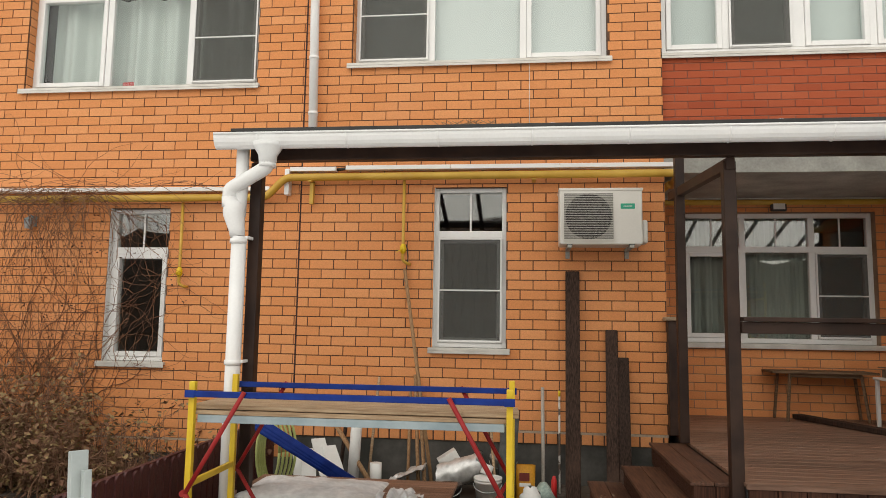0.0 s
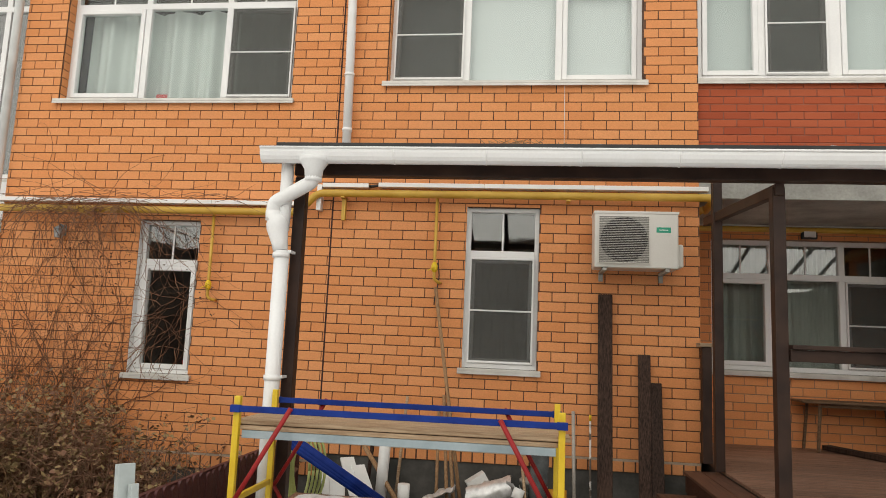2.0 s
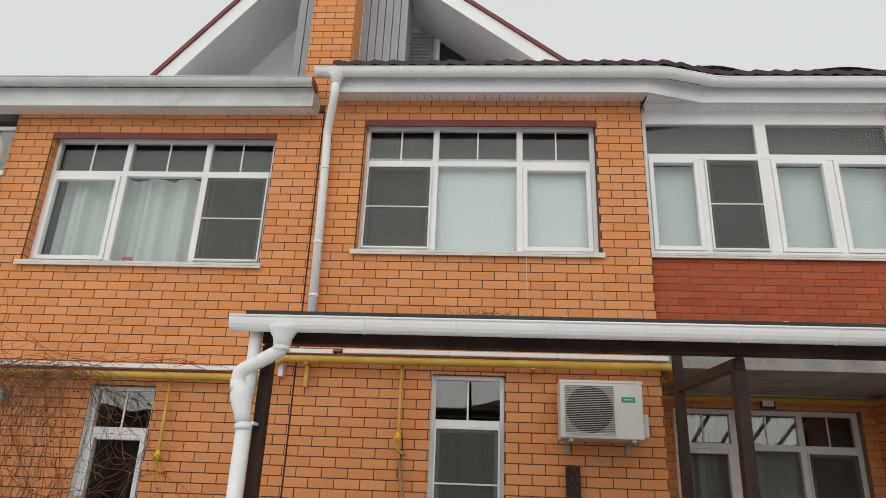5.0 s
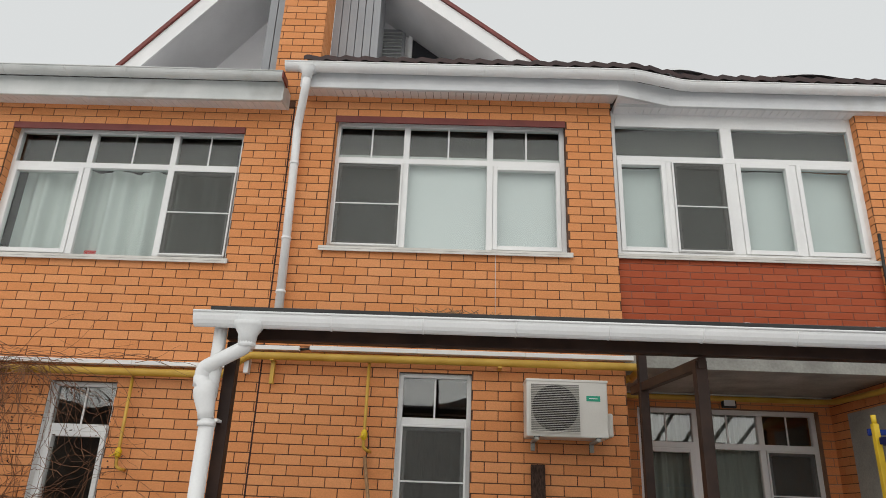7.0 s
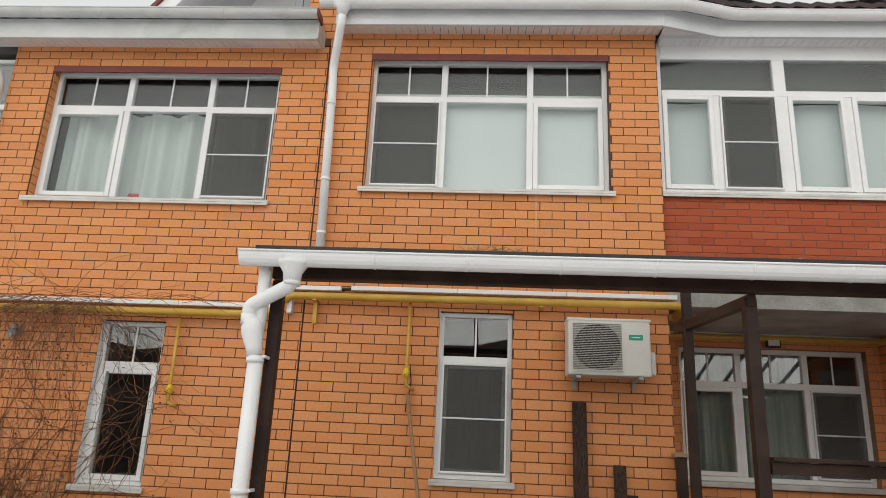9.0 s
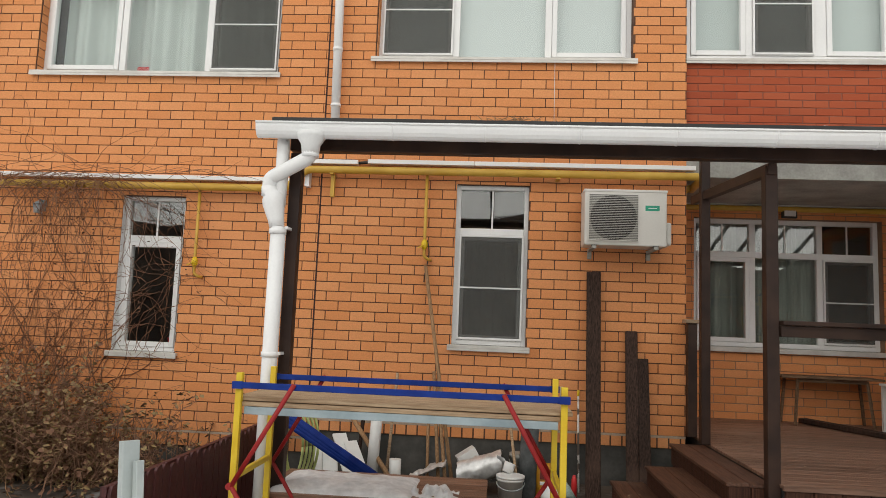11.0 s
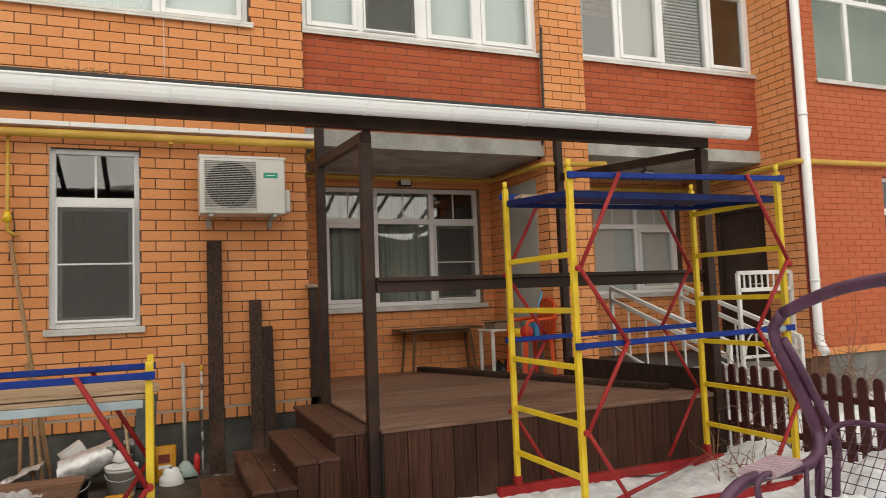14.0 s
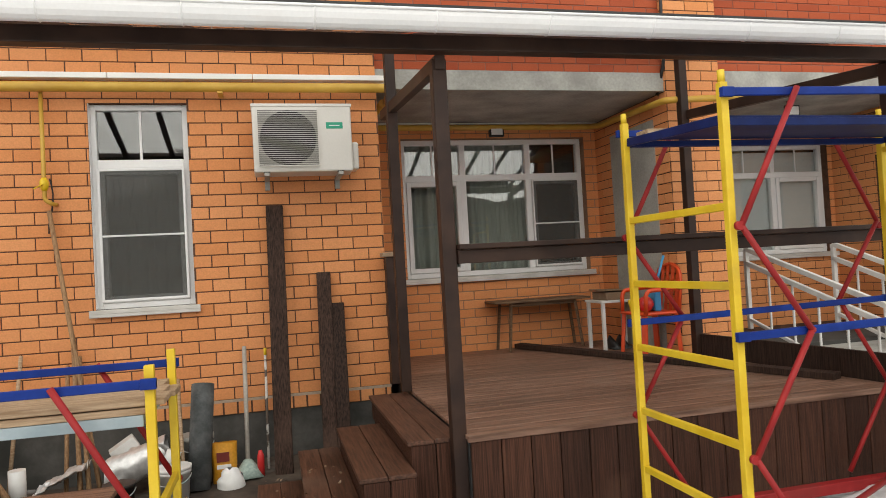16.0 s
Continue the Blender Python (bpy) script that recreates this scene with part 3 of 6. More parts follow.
# plinths, slabs, floors
for nm, q, m, lb in (
        ("plinth_middle", (-2.305, 0.012, -0.3, 1.37, 0.3, 0.42), PLINTH, "dark concrete plinth"),
        ("plinth_left", (-6.05, 0.012, -0.3, -2.315, 0.3, 0.20), PLINTH, "dark concrete plinth"),
        ("plinth_red_house", (7.545, -0.535, -0.3, 14.0, -0.3, 0.57), PLINTH_RED, "stained grey concrete plinth"),
        ("base_band", (7.53, -0.57, 0.57, 14.0, -0.3, 0.66), TAN, "tan brick band over the plinth"),
        ("balcony_slab", (1.37, 0.03, 3.075, 4.17, 1.53, 3.25), CONCRETE, "raw concrete balcony slab with chipped edge"),
        ("balcony_slab_next", (4.75, 0.03, 3.12, 7.53, 1.60, 3.28), CONCRETE, "raw concrete balcony slab"),
        ("porch_floor", (4.75, -0.35, -0.2, 7.53, 1.60, 0.46), CONCRETE, "concrete porch floor"),
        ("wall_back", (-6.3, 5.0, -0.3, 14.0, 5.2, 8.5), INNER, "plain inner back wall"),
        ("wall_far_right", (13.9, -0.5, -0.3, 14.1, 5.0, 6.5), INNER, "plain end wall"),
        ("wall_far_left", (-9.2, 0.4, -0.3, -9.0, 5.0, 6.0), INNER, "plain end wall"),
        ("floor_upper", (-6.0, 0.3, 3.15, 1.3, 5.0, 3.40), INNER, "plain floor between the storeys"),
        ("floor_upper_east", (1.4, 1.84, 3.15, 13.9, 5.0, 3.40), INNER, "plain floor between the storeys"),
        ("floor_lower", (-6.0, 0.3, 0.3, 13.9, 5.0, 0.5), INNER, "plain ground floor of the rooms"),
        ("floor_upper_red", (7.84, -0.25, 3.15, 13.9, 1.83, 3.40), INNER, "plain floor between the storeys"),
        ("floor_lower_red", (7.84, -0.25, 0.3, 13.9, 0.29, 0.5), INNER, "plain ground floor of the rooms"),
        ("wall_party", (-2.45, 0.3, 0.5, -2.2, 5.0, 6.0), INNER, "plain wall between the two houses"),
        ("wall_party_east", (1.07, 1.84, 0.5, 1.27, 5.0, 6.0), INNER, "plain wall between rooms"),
        # End wall and veranda ceiling are unseen, added to keep daylight out.
        ("wall_end_west", (-6.05, 0.302, -0.2, -5.85, 5.0, 6.0), INNER, "plain added end wall of the lower house"),
        ("ceiling_veranda", (-9.2, 0.3, 6.05, -6.0, 5.0, 6.2), INNER, "plain added ceiling over the veranda"),
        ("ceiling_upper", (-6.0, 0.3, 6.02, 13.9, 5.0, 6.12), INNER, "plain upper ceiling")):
    whole(nm, box(*q), m, lb, nm.split("_")[0], kind="structure")
whole("wall_balcony_end", box(7.47, 0.22, 3.25, 7.525, 1.60, 6.1), STUCCO, "brown stucco end wall inside the glazed balcony", "wall", kind="structure")
whole("plaster_panel", box(4.158, 0.25, 0.56, 4.168, 1.15, 2.85), PLASTER, "grey plaster patch on the loggia side wall", "wall", kind="structure")
for nm, a, b, z in (("trim_mortar_middle", -2.3, 1.37, 0.5185), ("trim_mortar_left", -6.05, -2.32, 0.330)):
    whole(nm, box(a, -0.0075, z, b, 0.01, z + 0.022), LIGHT_MORTAR, "pale mortar band over the lowest bricks", "trim", kind="structure")
# expansion joint between the houses
whole("trim_joint", box(-2.317, -0.0085, 0.2, -2.301, 0.05, 6.0), surf("dark_joint_filler", (0.02, 0.008, 0.006), (0.06, 0.02, 0.014), 6, 0.8), "dark gap between the two houses", "trim", kind="structure")
for nm, h in (("trim_lintel_middle", W2), ("trim_lintel_left", W3)):
    whole(nm, box(h[0], -0.008, h[3] - 0.078, h[1], 0.012, h[3] + 0.002), TRIM, "wine red steel lintel over the window", "trim", kind="structure")

# ---- windows ----
Y = 0.11
window("window_1", "narrow white plastic window with an insect net", (0, 0.06, 0), (1, 0, 0), [W1[0], W1[1]], 1.325, 2.94, 2.465, ["net"], 0.11, rim=0.045)
window("window_2", "wide white plastic window with three fields and a row of transoms", (0, Y, 0), (1, 0, 0), [W2[0], -0.98, -0.014, W2[1]], 4.27, 5.89, 5.39, ["net", "plain", "sash"], 0.16, glass=GLASS_SKY)
window("window_3", "narrow white plastic window behind dry vines", (0, 0.08, 0), (1, 0, 0), [W0[0], W0[1]], 1.12, 2.74, 2.29, ["sash"], 0.13, rim=0.045)
window("window_4", "wide white plastic window with white tulle curtains", (0, Y, 0), (1, 0, 0), [W3[0], -4.64, -3.67, W3[1]], 4.085, 5.70, 5.225, ["sash", "plain", "net"], 0.16, glass=GLASS_SKY)
window("window_5", "white plastic kitchen window with three fields", (0, 1.63, 0), (1, 0, 0), [KW[0], 2.57, 3.35, KW[1]], 1.39, 2.92, 2.49, ["sash", "plain", "net"], 0.16)
window("window_6", "white plastic balcony glazing over a red parapet", (0, 0.09, 0), (1, 0, 0), [1.375, 2.015, 2.71, 3.415, 4.165], 4.30, 6.12, 5.495, ["sash", "net", "sash", "sash"],
       0.09, glass=GLASS_SKY, header=0.15, tops=[(1.43, 2.645), (2.775, 4.11)], muntins=False, full=[1], stout={1: 0.065})
window("window_7", "white plastic balcony glazing of the next flat", (0, 0.09, 0), (1, 0, 0), [4.755, 5.33, 6.03, 6.78, 7.525], 4.33, 6.12, 5.47, ["plain", "sash", "plain", "sash"],
       0.09, header=0.22, tops=[(4.81, 5.99), (6.07, 7.47)], muntins=False, full=[1])
window("window_8", "white plastic porch window with a drawn blind", (0, 1.70, 0), (1, 0, 0), [PW[0], 6.70, PW[1]], 1.43, 2.82, 2.44, ["plain", "sash"], 0.16)
window("window_9", "narrow white plastic window in the red wall", (0, -0.44, 0), (1, 0, 0), [RW[0], RW[1]], 1.40, 2.89, 2.43, ["net"], 0.16)
window("window_10", "wide white plastic window in the red wall", (0, -0.44, 0), (1, 0, 0), [RU[0], 8.75, 9.75, RU[1]], 4.14, 5.75, 5.33, ["plain", "plain", "plain"], 0.16, glass=GLASS_SKY)
window("window_11", "white plastic window in the red wall", (0, -0.44, 0), (1, 0, 0), [RV[0], 11.7, 12.5, RV[1]], 4.14, 5.75, 5.33, ["plain", "plain", "plain"], 0.16)
window("window_12", "tall white glazing of the neighbouring veranda", (0, 0.35, 0), (1, 0, 0), [-8.6, -7.7, -6.95, -6.60, -6.06], 3.25, 6.0, 5.35, ["plain"] * 4, 0.05, rim=0.05, muntins=False)
window("window_13", "lower white window of the neighbouring veranda", (0, 0.35, 0), (1, 0, 0), [-8.6, -7.3, -6.06], 1.6, 2.75, None, ["plain"] * 2, 0.05, rim=0.05)
whole("wall_veranda", box(-9.0, 0.3, -0.2, -6.06, 0.5, 1.53), CONCRETE, "pale wall under the neighbouring veranda", "wall", kind="structure")
whole("wall_veranda_band", box(-9.0, 0.3, 2.76, -6.06, 0.5, 3.20), SOFFIT, "pale band between the veranda windows", "wall", kind="structure")
for nm, h, m in (("w1", W1, PVC), ("w0", W0, PVC)):
    whole("reveal_" + nm, box(h[0] + 0.001, 0.004, h[2] + 0.03, h[0] + 0.006, 0.058 if nm == "w1" else 0.078, h[3]), m, "white lining of the window reveal", "trim", kind="structure")
for nm, h in (("wall_reveal_middle", W2), ("wall_reveal_left", W3)):
    wall(nm, (h[0] + 0.012, 0.004, 0), (0, 1, 0), 0.104, h[2] + 0.01, h[3], (), TAN, MORTAR, thick=0.011, label="brick window reveal")
# what hangs behind the panes
curtain("white tulle curtain behind the window", -5.45, -2.95, 0.30, 3.40, 5.24, TULLE, 6, 0.05, 1)
curtain("pale roller blind behind the window", -1.75, 0.8, 0.215, 3.40, 5.39, BLIND, 0.4, 0.004, 2)
def pelmet(label, x0, x1, y, z0, tones):
    """Added boards that stand in for the dark, banded look of the upper panes."""
    p = thing("pelmet", label, "pelmet", at=((x0 + x1) / 2, y, z0))
    z = z0
    for k, (h, m) in enumerate(tones):
        part("board", box(x0, y + 0.012 * k, z + 0.003, x1, y + 0.03 + 0.012 * k, z + h, 0.003), m, p)
        z += h
    return p


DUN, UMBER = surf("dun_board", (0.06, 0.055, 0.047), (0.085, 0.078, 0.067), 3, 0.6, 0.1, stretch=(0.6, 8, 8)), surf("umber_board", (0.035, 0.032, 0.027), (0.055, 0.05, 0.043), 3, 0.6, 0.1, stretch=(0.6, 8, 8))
pelmet("added banded boards that darken the middle upper panes", -1.79, 0.82, 0.27, 5.45, [(0.09, PLASTW), (0.08, DUN), (0.10, UMBER), (0.09, DUN), (0.10, UMBER), (0.09, DUN)])
pelmet("added dark boards behind the lower house's upper panes", -5.53, -2.88, 0.301, 5.34, [(0.05, DUN), (0.12, UMBER), (0.08, DUN), (0.12, UMBER), (0.20, DUN)])
pelmet("added dark boards behind the balcony's upper panes", 1.40, 4.165, 0.21, 5.50, [(0.05, DUN), (0.10, UMBER), (0.05, DUN), (0.10, UMBER), (0.20, UMBER)])
curtain("white tulle curtain behind the balcony glazing", 1.40, 4.16, 0.24, 3.26, 5.44, BLIND_COOL, 2, 0.02, 3)
curtain("grey-green drape behind the kitchen window", 1.95, 3.0, 1.86, 0.5, 2.95, DRAPE, 6, 0.05, 4)
curtain("grey drape gathered behind the kitchen window", 2.75, 3.4, 1.80, 0.5, 2.95, DRAPE, 12, 0.03, 5)
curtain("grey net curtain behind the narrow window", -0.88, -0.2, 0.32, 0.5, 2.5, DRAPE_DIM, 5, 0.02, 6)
curtain("pale blind behind the porch window", 5.9, 7.45, 1.785, 0.5, 2.74, BLIND, 1, 0.006, 7)
# Added sheet: gives the blindless first pane its grey, reflective look.
curtain("added grey sheet behind the first balcony pane", 4.8, 5.30, 0.75, 3.25, 5.45, BLIND_GREEN, 1, 0.01, 11)
curtain("pale roller blind behind the next balcony glazing", 5.36, 6.00, 0.20, 3.25, 5.45, BLIND_GREY, 1, 0.004, 10)
louvre = thing("louvre_blind", "cream slatted blind behind the balcony glazing", "blind", at=(6.4, 0.2, 4.9))
for k in range(26):
    z = 4.34 + k * 0.045
    part("slat", box(6.07, 0.19, z, 6.74, 0.215, z + 0.024), SLAT, louvre)
part("cord", tube([(6.4, 0.198, 4.33), (6.4, 0.198, 5.5)], 0.003, 5), SLAT, louvre)
curtain("pale blind behind the red wall's window", 8.0, 10.3, -0.1, 3.4, 5.7, BLIND_GREEN, 2, 0.02, 8)
curtain("pale blind behind the small window", 9.05, 9.6, -0.1, 0.5, 2.8, BLIND, 1, 0.01, 9)
whole("toy", box(-4.55, 0.25, 4.14, -4.38, 0.32, 4.24, 0.02), REDP, "small red toy on the window board", "toy")
whole("flower_pot", tube([(-3.88, 0.3, 1.12), (-3.88, 0.3, 1.26)], [0.06, 0.08], 14), REDP, "red flower pot on the window board", "pot")

# ---- door of the neighbour ----
door = thing("door_1", "dark brown steel entrance door, closed", "door", kind="structure", at=(7.55, 0.5, 0.48))
part("door_leaf", box(7.575, 0.09, 0.48, 7.62, 0.89, 2.51, 0.006), DOORM, door)
b = box(7.545, 0.04, 0.48, 7.60, 0.09, 2.56, 0.004)
box(7.545, 0.89, 0.48, 7.60, 0.94, 2.56, 0.004, b), box(7.545, 0.09, 2.51, 7.60, 0.89, 2.56, 0.004, b)
part("door_frame", b, DOORM, door)
for z in (0.75, 1.6):
    part("panel", box(7.568, 0.2, z, 7.58, 0.78, z + 0.7, 0.004), DOORM, door)
part("door_handle", tube([(7.575, 0.18, 1.5), (7.52, 0.18, 1.5), (7.52, 0.30, 1.5)], 0.012, 8), TIN, door, "steel handle")


# ---- roofs and eaves ----
def tile_sheet(x0, x1, y0, z0, depth, slope, inset=lambda x: 0.0):
    nu = int((x1 - x0) / 0.03)
    rise = math.tan(radians(slope))

    def f(u, v):
        x = x0 + u * (x1 - x0)
        y = y0 + v * depth + inset(x)
        step = 0.018 * (1 - ((v * depth) / 0.35) % 1)
        return x, y, z0 + v * depth * rise + 0.012 * (math.sin(x * 2 * math.pi / 0.215) + 0.4 * math.sin(x * 4 * math.pi / 0.215)) + step + 0.006 * noise.noise((x * 1.7, v, 2))
    b = sheet_grid(nu, int(depth / 0.06), f)
    front = [b.verts.new(f(k / nu, 0)) for k in range(nu + 1)]
    drop = [b.verts.new(v.co + Vector((0, 0.004, -0.055))) for v in front]          # the turned-down front edge
    for k in range(nu):
        b.faces.new((drop[k], drop[k + 1], front[k + 1], front[k])).smooth = True
    return b


def eave(name, label, x0, x1, y, zs, zt, back, material, soffit, rise=0.0):
    e = thing(name, label, "eaves", kind="structure", at=((x0 + x1) / 2, 0, zs))
    part("fascia", box(x0, y, zs, x1, y + 0.025, zt, 0.003), material, e)
    part("soffit_edge", box(x0, y - 0.014, zs - 0.012, x1, y + 0.03, zs + 0.060, 0.004), material, e)

    def climb(b):
        for v in b.verts:
            v.co.z += rise * (v.co.y - y) / (back - y)
        return b
    n = int((x1 - x0) / 0.085)
    for k in range(n):
        a = x0 + k * (x1 - x0) / n
        part("soffit_board", climb(box(a + 0.003, y + 0.03, zs, a + (x1 - x0) / n - 0.003, back, zs + 0.012)), soffit, e)
    # added black sheet: the shade in the board gaps, put into colour
    part("backing", climb(box(x0, y + 0.03, zs + 0.013, x1, back, zs + 0.03)), BLACK, e)
    return e


def gutter(parent, points, r, material=WHITE, deep=1.0):
    """An open half-round channel with a rolled front lip, hung on brackets."""
    pts = [Vector(p) for p in points]
    b = bmesh.new()
    prof = [(math.cos(a), math.sin(a)) for a in (math.pi + k * math.pi / 10 for k in range(11))]
    outer = [(c * r, s * r * deep) for c, s in prof]
    inner = [(c * (r - 0.006), s * (r * deep - 0.006)) for c, s in prof[::-1]]
    loop = outer + inner
    rows = []
    for i, p in enumerate(pts):
        d = (pts[min(i + 1, len(pts) - 1)] - pts[max(i - 1, 0)]).normalized()
        side = Vector((-d.y, d.x, 0))
        rows.append([b.verts.new(p - side * -u + Vector((0, 0, w))) for u, w in loop])
    for a, c in zip(rows, rows[1:]):
        for k in range(len(loop)):
            b.faces.new((a[k], a[(k + 1) % len(loop)], c[(k + 1) % len(loop)], c[k]))
    b.faces.new(rows[0]), b.faces.new(rows[-1][::-1])
    for p, q in ((pts[0], pts[1]), (pts[-1], pts[-2])):          # end caps
        d = (q - p).normalized()
        side = Vector((-d.y, d.x, 0))
        vs = [b.verts.new(p + side * u + Vector((0, 0, w))) for u, w in outer]
        b.faces.new(vs)
    bmesh.ops.recalc_face_normals(b, faces=b.faces[:])
    g = part("channel", b, material, parent)
    lip = tube([p + Vector((0, -r, 0.0)) for p in pts], 0.009, 6)
    part("lip", lip, material, parent)
    for p, q in zip(pts, pts[1:]):
            n = max(1, int((q - p).length / 0.62))
            for k in range(n):
                c = p + (q - p) * ((k + 0.5) / n)
                d = (q - p).normalized() * 0.011
                s = Vector((-d.y, d.x, 0)).normalized()
                arc = [c + s * (math.cos(a) * (r + 0.001)) + Vector((0, 0, math.sin(a) * (r * deep + 0.001))) for a in (math.pi + j * math.pi / 8 for j in range(9))]
                part("bracket", tube(arc, 0.0045, 5), material, parent)
    return g


eave("eaves_middle", "white boxed eaves with ribbed soffit", -2.17, 1.40, -0.30, 6.09, 6.31, -0.002, FASCIAW, SOFFIT, 0.07)
eave("eaves_balcony", "white boxed eaves set back over the balconies", 1.42, 8.1, -0.11, 6.08, 6.31, 0.09, FASCIAW, SOFFIT)
eave("eaves_left", "weathered white boxed eaves of the lower house", -6.45, -2.40, -0.30, 5.90, 6.14, -0.002, OLDWHITE, SOFFIT, 0.06)
for nm, x, z, zt, up, m in (("eaves_end_middle", -2.195, 6.085, 6.32, 0.07, WHITE), ("eaves_end_left", -2.40, 5.895, 6.15, 0.06, OLDWHITE)):
    b = box(x, -0.312, z, x + 0.025, -0.002, zt)
    for v in b.verts:
        v.co.z += up if v.co.z < z + 0.01 and v.co.y > -0.1 else 0
    whole(nm, b, m, "end board of the boxed eaves", "eaves", kind="structure")
ec = thing("eaves_corner", "white slanted eaves where the gutter jogs back", "eaves", kind="structure", at=(1.6, -0.3, 6.1))
part("fascia", beam((1.395, -0.292, 6.205), (2.02, -0.10, 6.205), 0.022, 0.21), FASCIAW, ec)
part("soffit_edge", beam((1.39, -0.300, 6.105), (2.03, -0.105, 6.100), 0.04, 0.07), FASCIAW, ec)
b = bmesh.new()
b.faces.new([b.verts.new(p) for p in ((1.40, -0.29, 6.092), (1.40, 0.09, 6.12), (1.42, 0.09, 6.083), (2.02, -0.09, 6.083))])
part("soffit_board", b, SOFFIT, ec)
g = thing("roof_gutter", "white roof gutter that jogs back over the balcony", "gutter", at=(0, -0.52, 6.3))
gutter(g, [(-2.36, -0.395, 6.31), (1.48, -0.395, 6.305), (1.62, -0.375, 6.305), (2.14, -0.22, 6.305), (2.28, -0.205, 6.305), (8.1, -0.205, 6.30)], 0.076)
b = tube([(-2.11, -0.395, 6.26), (-2.11, -0.395, 6.21), (-2.11, -0.395, 6.13)], [0.12, 0.064, 0.052], 16)
part("outlet", b, WHITE, g)
part("downpipe", tube(rounded([(-2.11, -0.395, 6.15), (-2.11, -0.395, 6.02), (-2.225, -0.10, 5.66), (-2.215, -0.09, 5.4), (-2.18, -0.09, 3.42)], 0.08), 0.047, 16), WHITE, g)
for z in (5.2, 4.3, 3.7):
    part("pipe_clip", tube([(-2.18 - 0.018 * (z - 3.42), -0.09, z), (-2.18 - 0.018 * (z - 3.42), -0.09, z + 0.03)], 0.053, 16), WHITE, g)
g = thing("roof_gutter", "weathered white roof gutter of the lower house", "gutter", at=(-4, -0.52, 6.16))
gutter(g, [(-6.6, -0.395, 6.185), (-2.37, -0.395, 6.175)], 0.076, OLDWHITE)
part("end_cap", box(-2.372, -0.47, 6.09, -2.352, -0.25, 6.18, 0.006), TRIM, g, "rusty red end cap")
part("downpipe", tube(rounded([(-6.3, -0.395, 6.12), (-6.3, -0.395, 5.95), (-6.12, -0.07, 5.5), (-6.12, -0.07, 0.1)], 0.08), 0.047, 14), OLDWHITE, g)
whole("roof_middle", tile_sheet(-2.16, 8.2, -0.44, 6.395, 4.0, 24, lambda x: 0.19 * min(1, max(0, (x - 1.6) / 0.6))), ROOF, "dark red metal tile roof with a wavy edge", "roof", kind="structure")
whole("roof_left", tile_sheet(-6.6, -2.42, -0.31, 6.20, 1.0, 22), ROOF, "dark red metal tile roof", "roof", kind="structure")
whole("roof_red_house", box(7.4, -1.0, 6.5, 14.2, 5.2, 6.7), ROOF, "dark red roof of the neighbouring house", "roof", kind="structure")
# Roof snow, mostly unseen, spread wider to bounce light onto the gable soffits.
for x0, x1, y0, z0, lb in ((-6.5, -2.66, 0.02, 6.36, "snow lying on the lower roof"), (-2.0, 7.3, 0.10, 6.66, "snow lying on the tiled roof")):
    whole("snow", sheet_grid(int((x1 - x0) / 0.12), 10, lambda u, v: (x0 + u * (x1 - x0), y0 + 0.16 * noise.noise((u * (x1 - x0) * 1.3, 0, 4)) + v * 0.62, z0 + v * 0.27 + 0.05 * math.sin(math.pi * min(1, v * 1.6)) + 0.02 * noise.noise((u * (x1 - x0) * 2, v * 3, 8)))), SNOW, lb, "snow", kind="stuff")
whole("snow", sheet_grid(24, 8, lambda u, v: (1.25 + u * 0.85, -0.42 + v * 0.8 + 0.19 * min(1, max(0, (u * 0.85 - 0.35) / 0.6)), 6.405 + v * 0.36 + 0.10 * math.sin(math.pi * u) * math.sin(math.pi * v) * (1 + 0.4 * noise.noise((u * 6, v * 4, 1))))), SNOW, "snow lying in the roof valley", "snow", kind="stuff")


# gable above: two half gables against a brick fire wall
def rake(name, label, p, q, y0, y1, parent):
    """One slope of a gable: soffit below, white front board, red verge on top."""
    p, q = Vector(p), Vector(q)
    d = (q - p).normalized()
    up = Vector((-d.z, 0, d.x)) if d.x > 0 else Vector((d.z, 0, -d.x))

    def slab(a, b, ya, yb, m, nm):
        bm = bmesh.new()
        vs = [[bm.verts.new((*(c + up * h).xy[:1], y, (c + up * h).z)) for y in (ya, yb) for h in (a, b)] for c in (p, q)]
        for i, j, k, l2 in ((0, 1, 3, 2),):
            bm.faces.new([vs[0][i], vs[0][j], vs[0][k], vs[0][l2]]), bm.faces.new([vs[1][i], vs[1][j], vs[1][k], vs[1][l2]])
        for i, j in ((0, 1), (1, 3), (3, 2), (2, 0)):
            bm.faces.new((vs[0][i], vs[0][j], vs[1][j], vs[1][i]))
        bmesh.ops.recalc_face_normals(bm, faces=bm.faces[:])
        return part(nm, bm, m, parent)
    slab(0, 0.03, y0 + 0.03, y1, SOFFIT, "soffit")
    slab(-0.02, 0.16, y0, y0 + 0.028, WHITE, "front_board")
    slab(0.163, 0.21, y0 - 0.03, y1, TRIM, "verge")


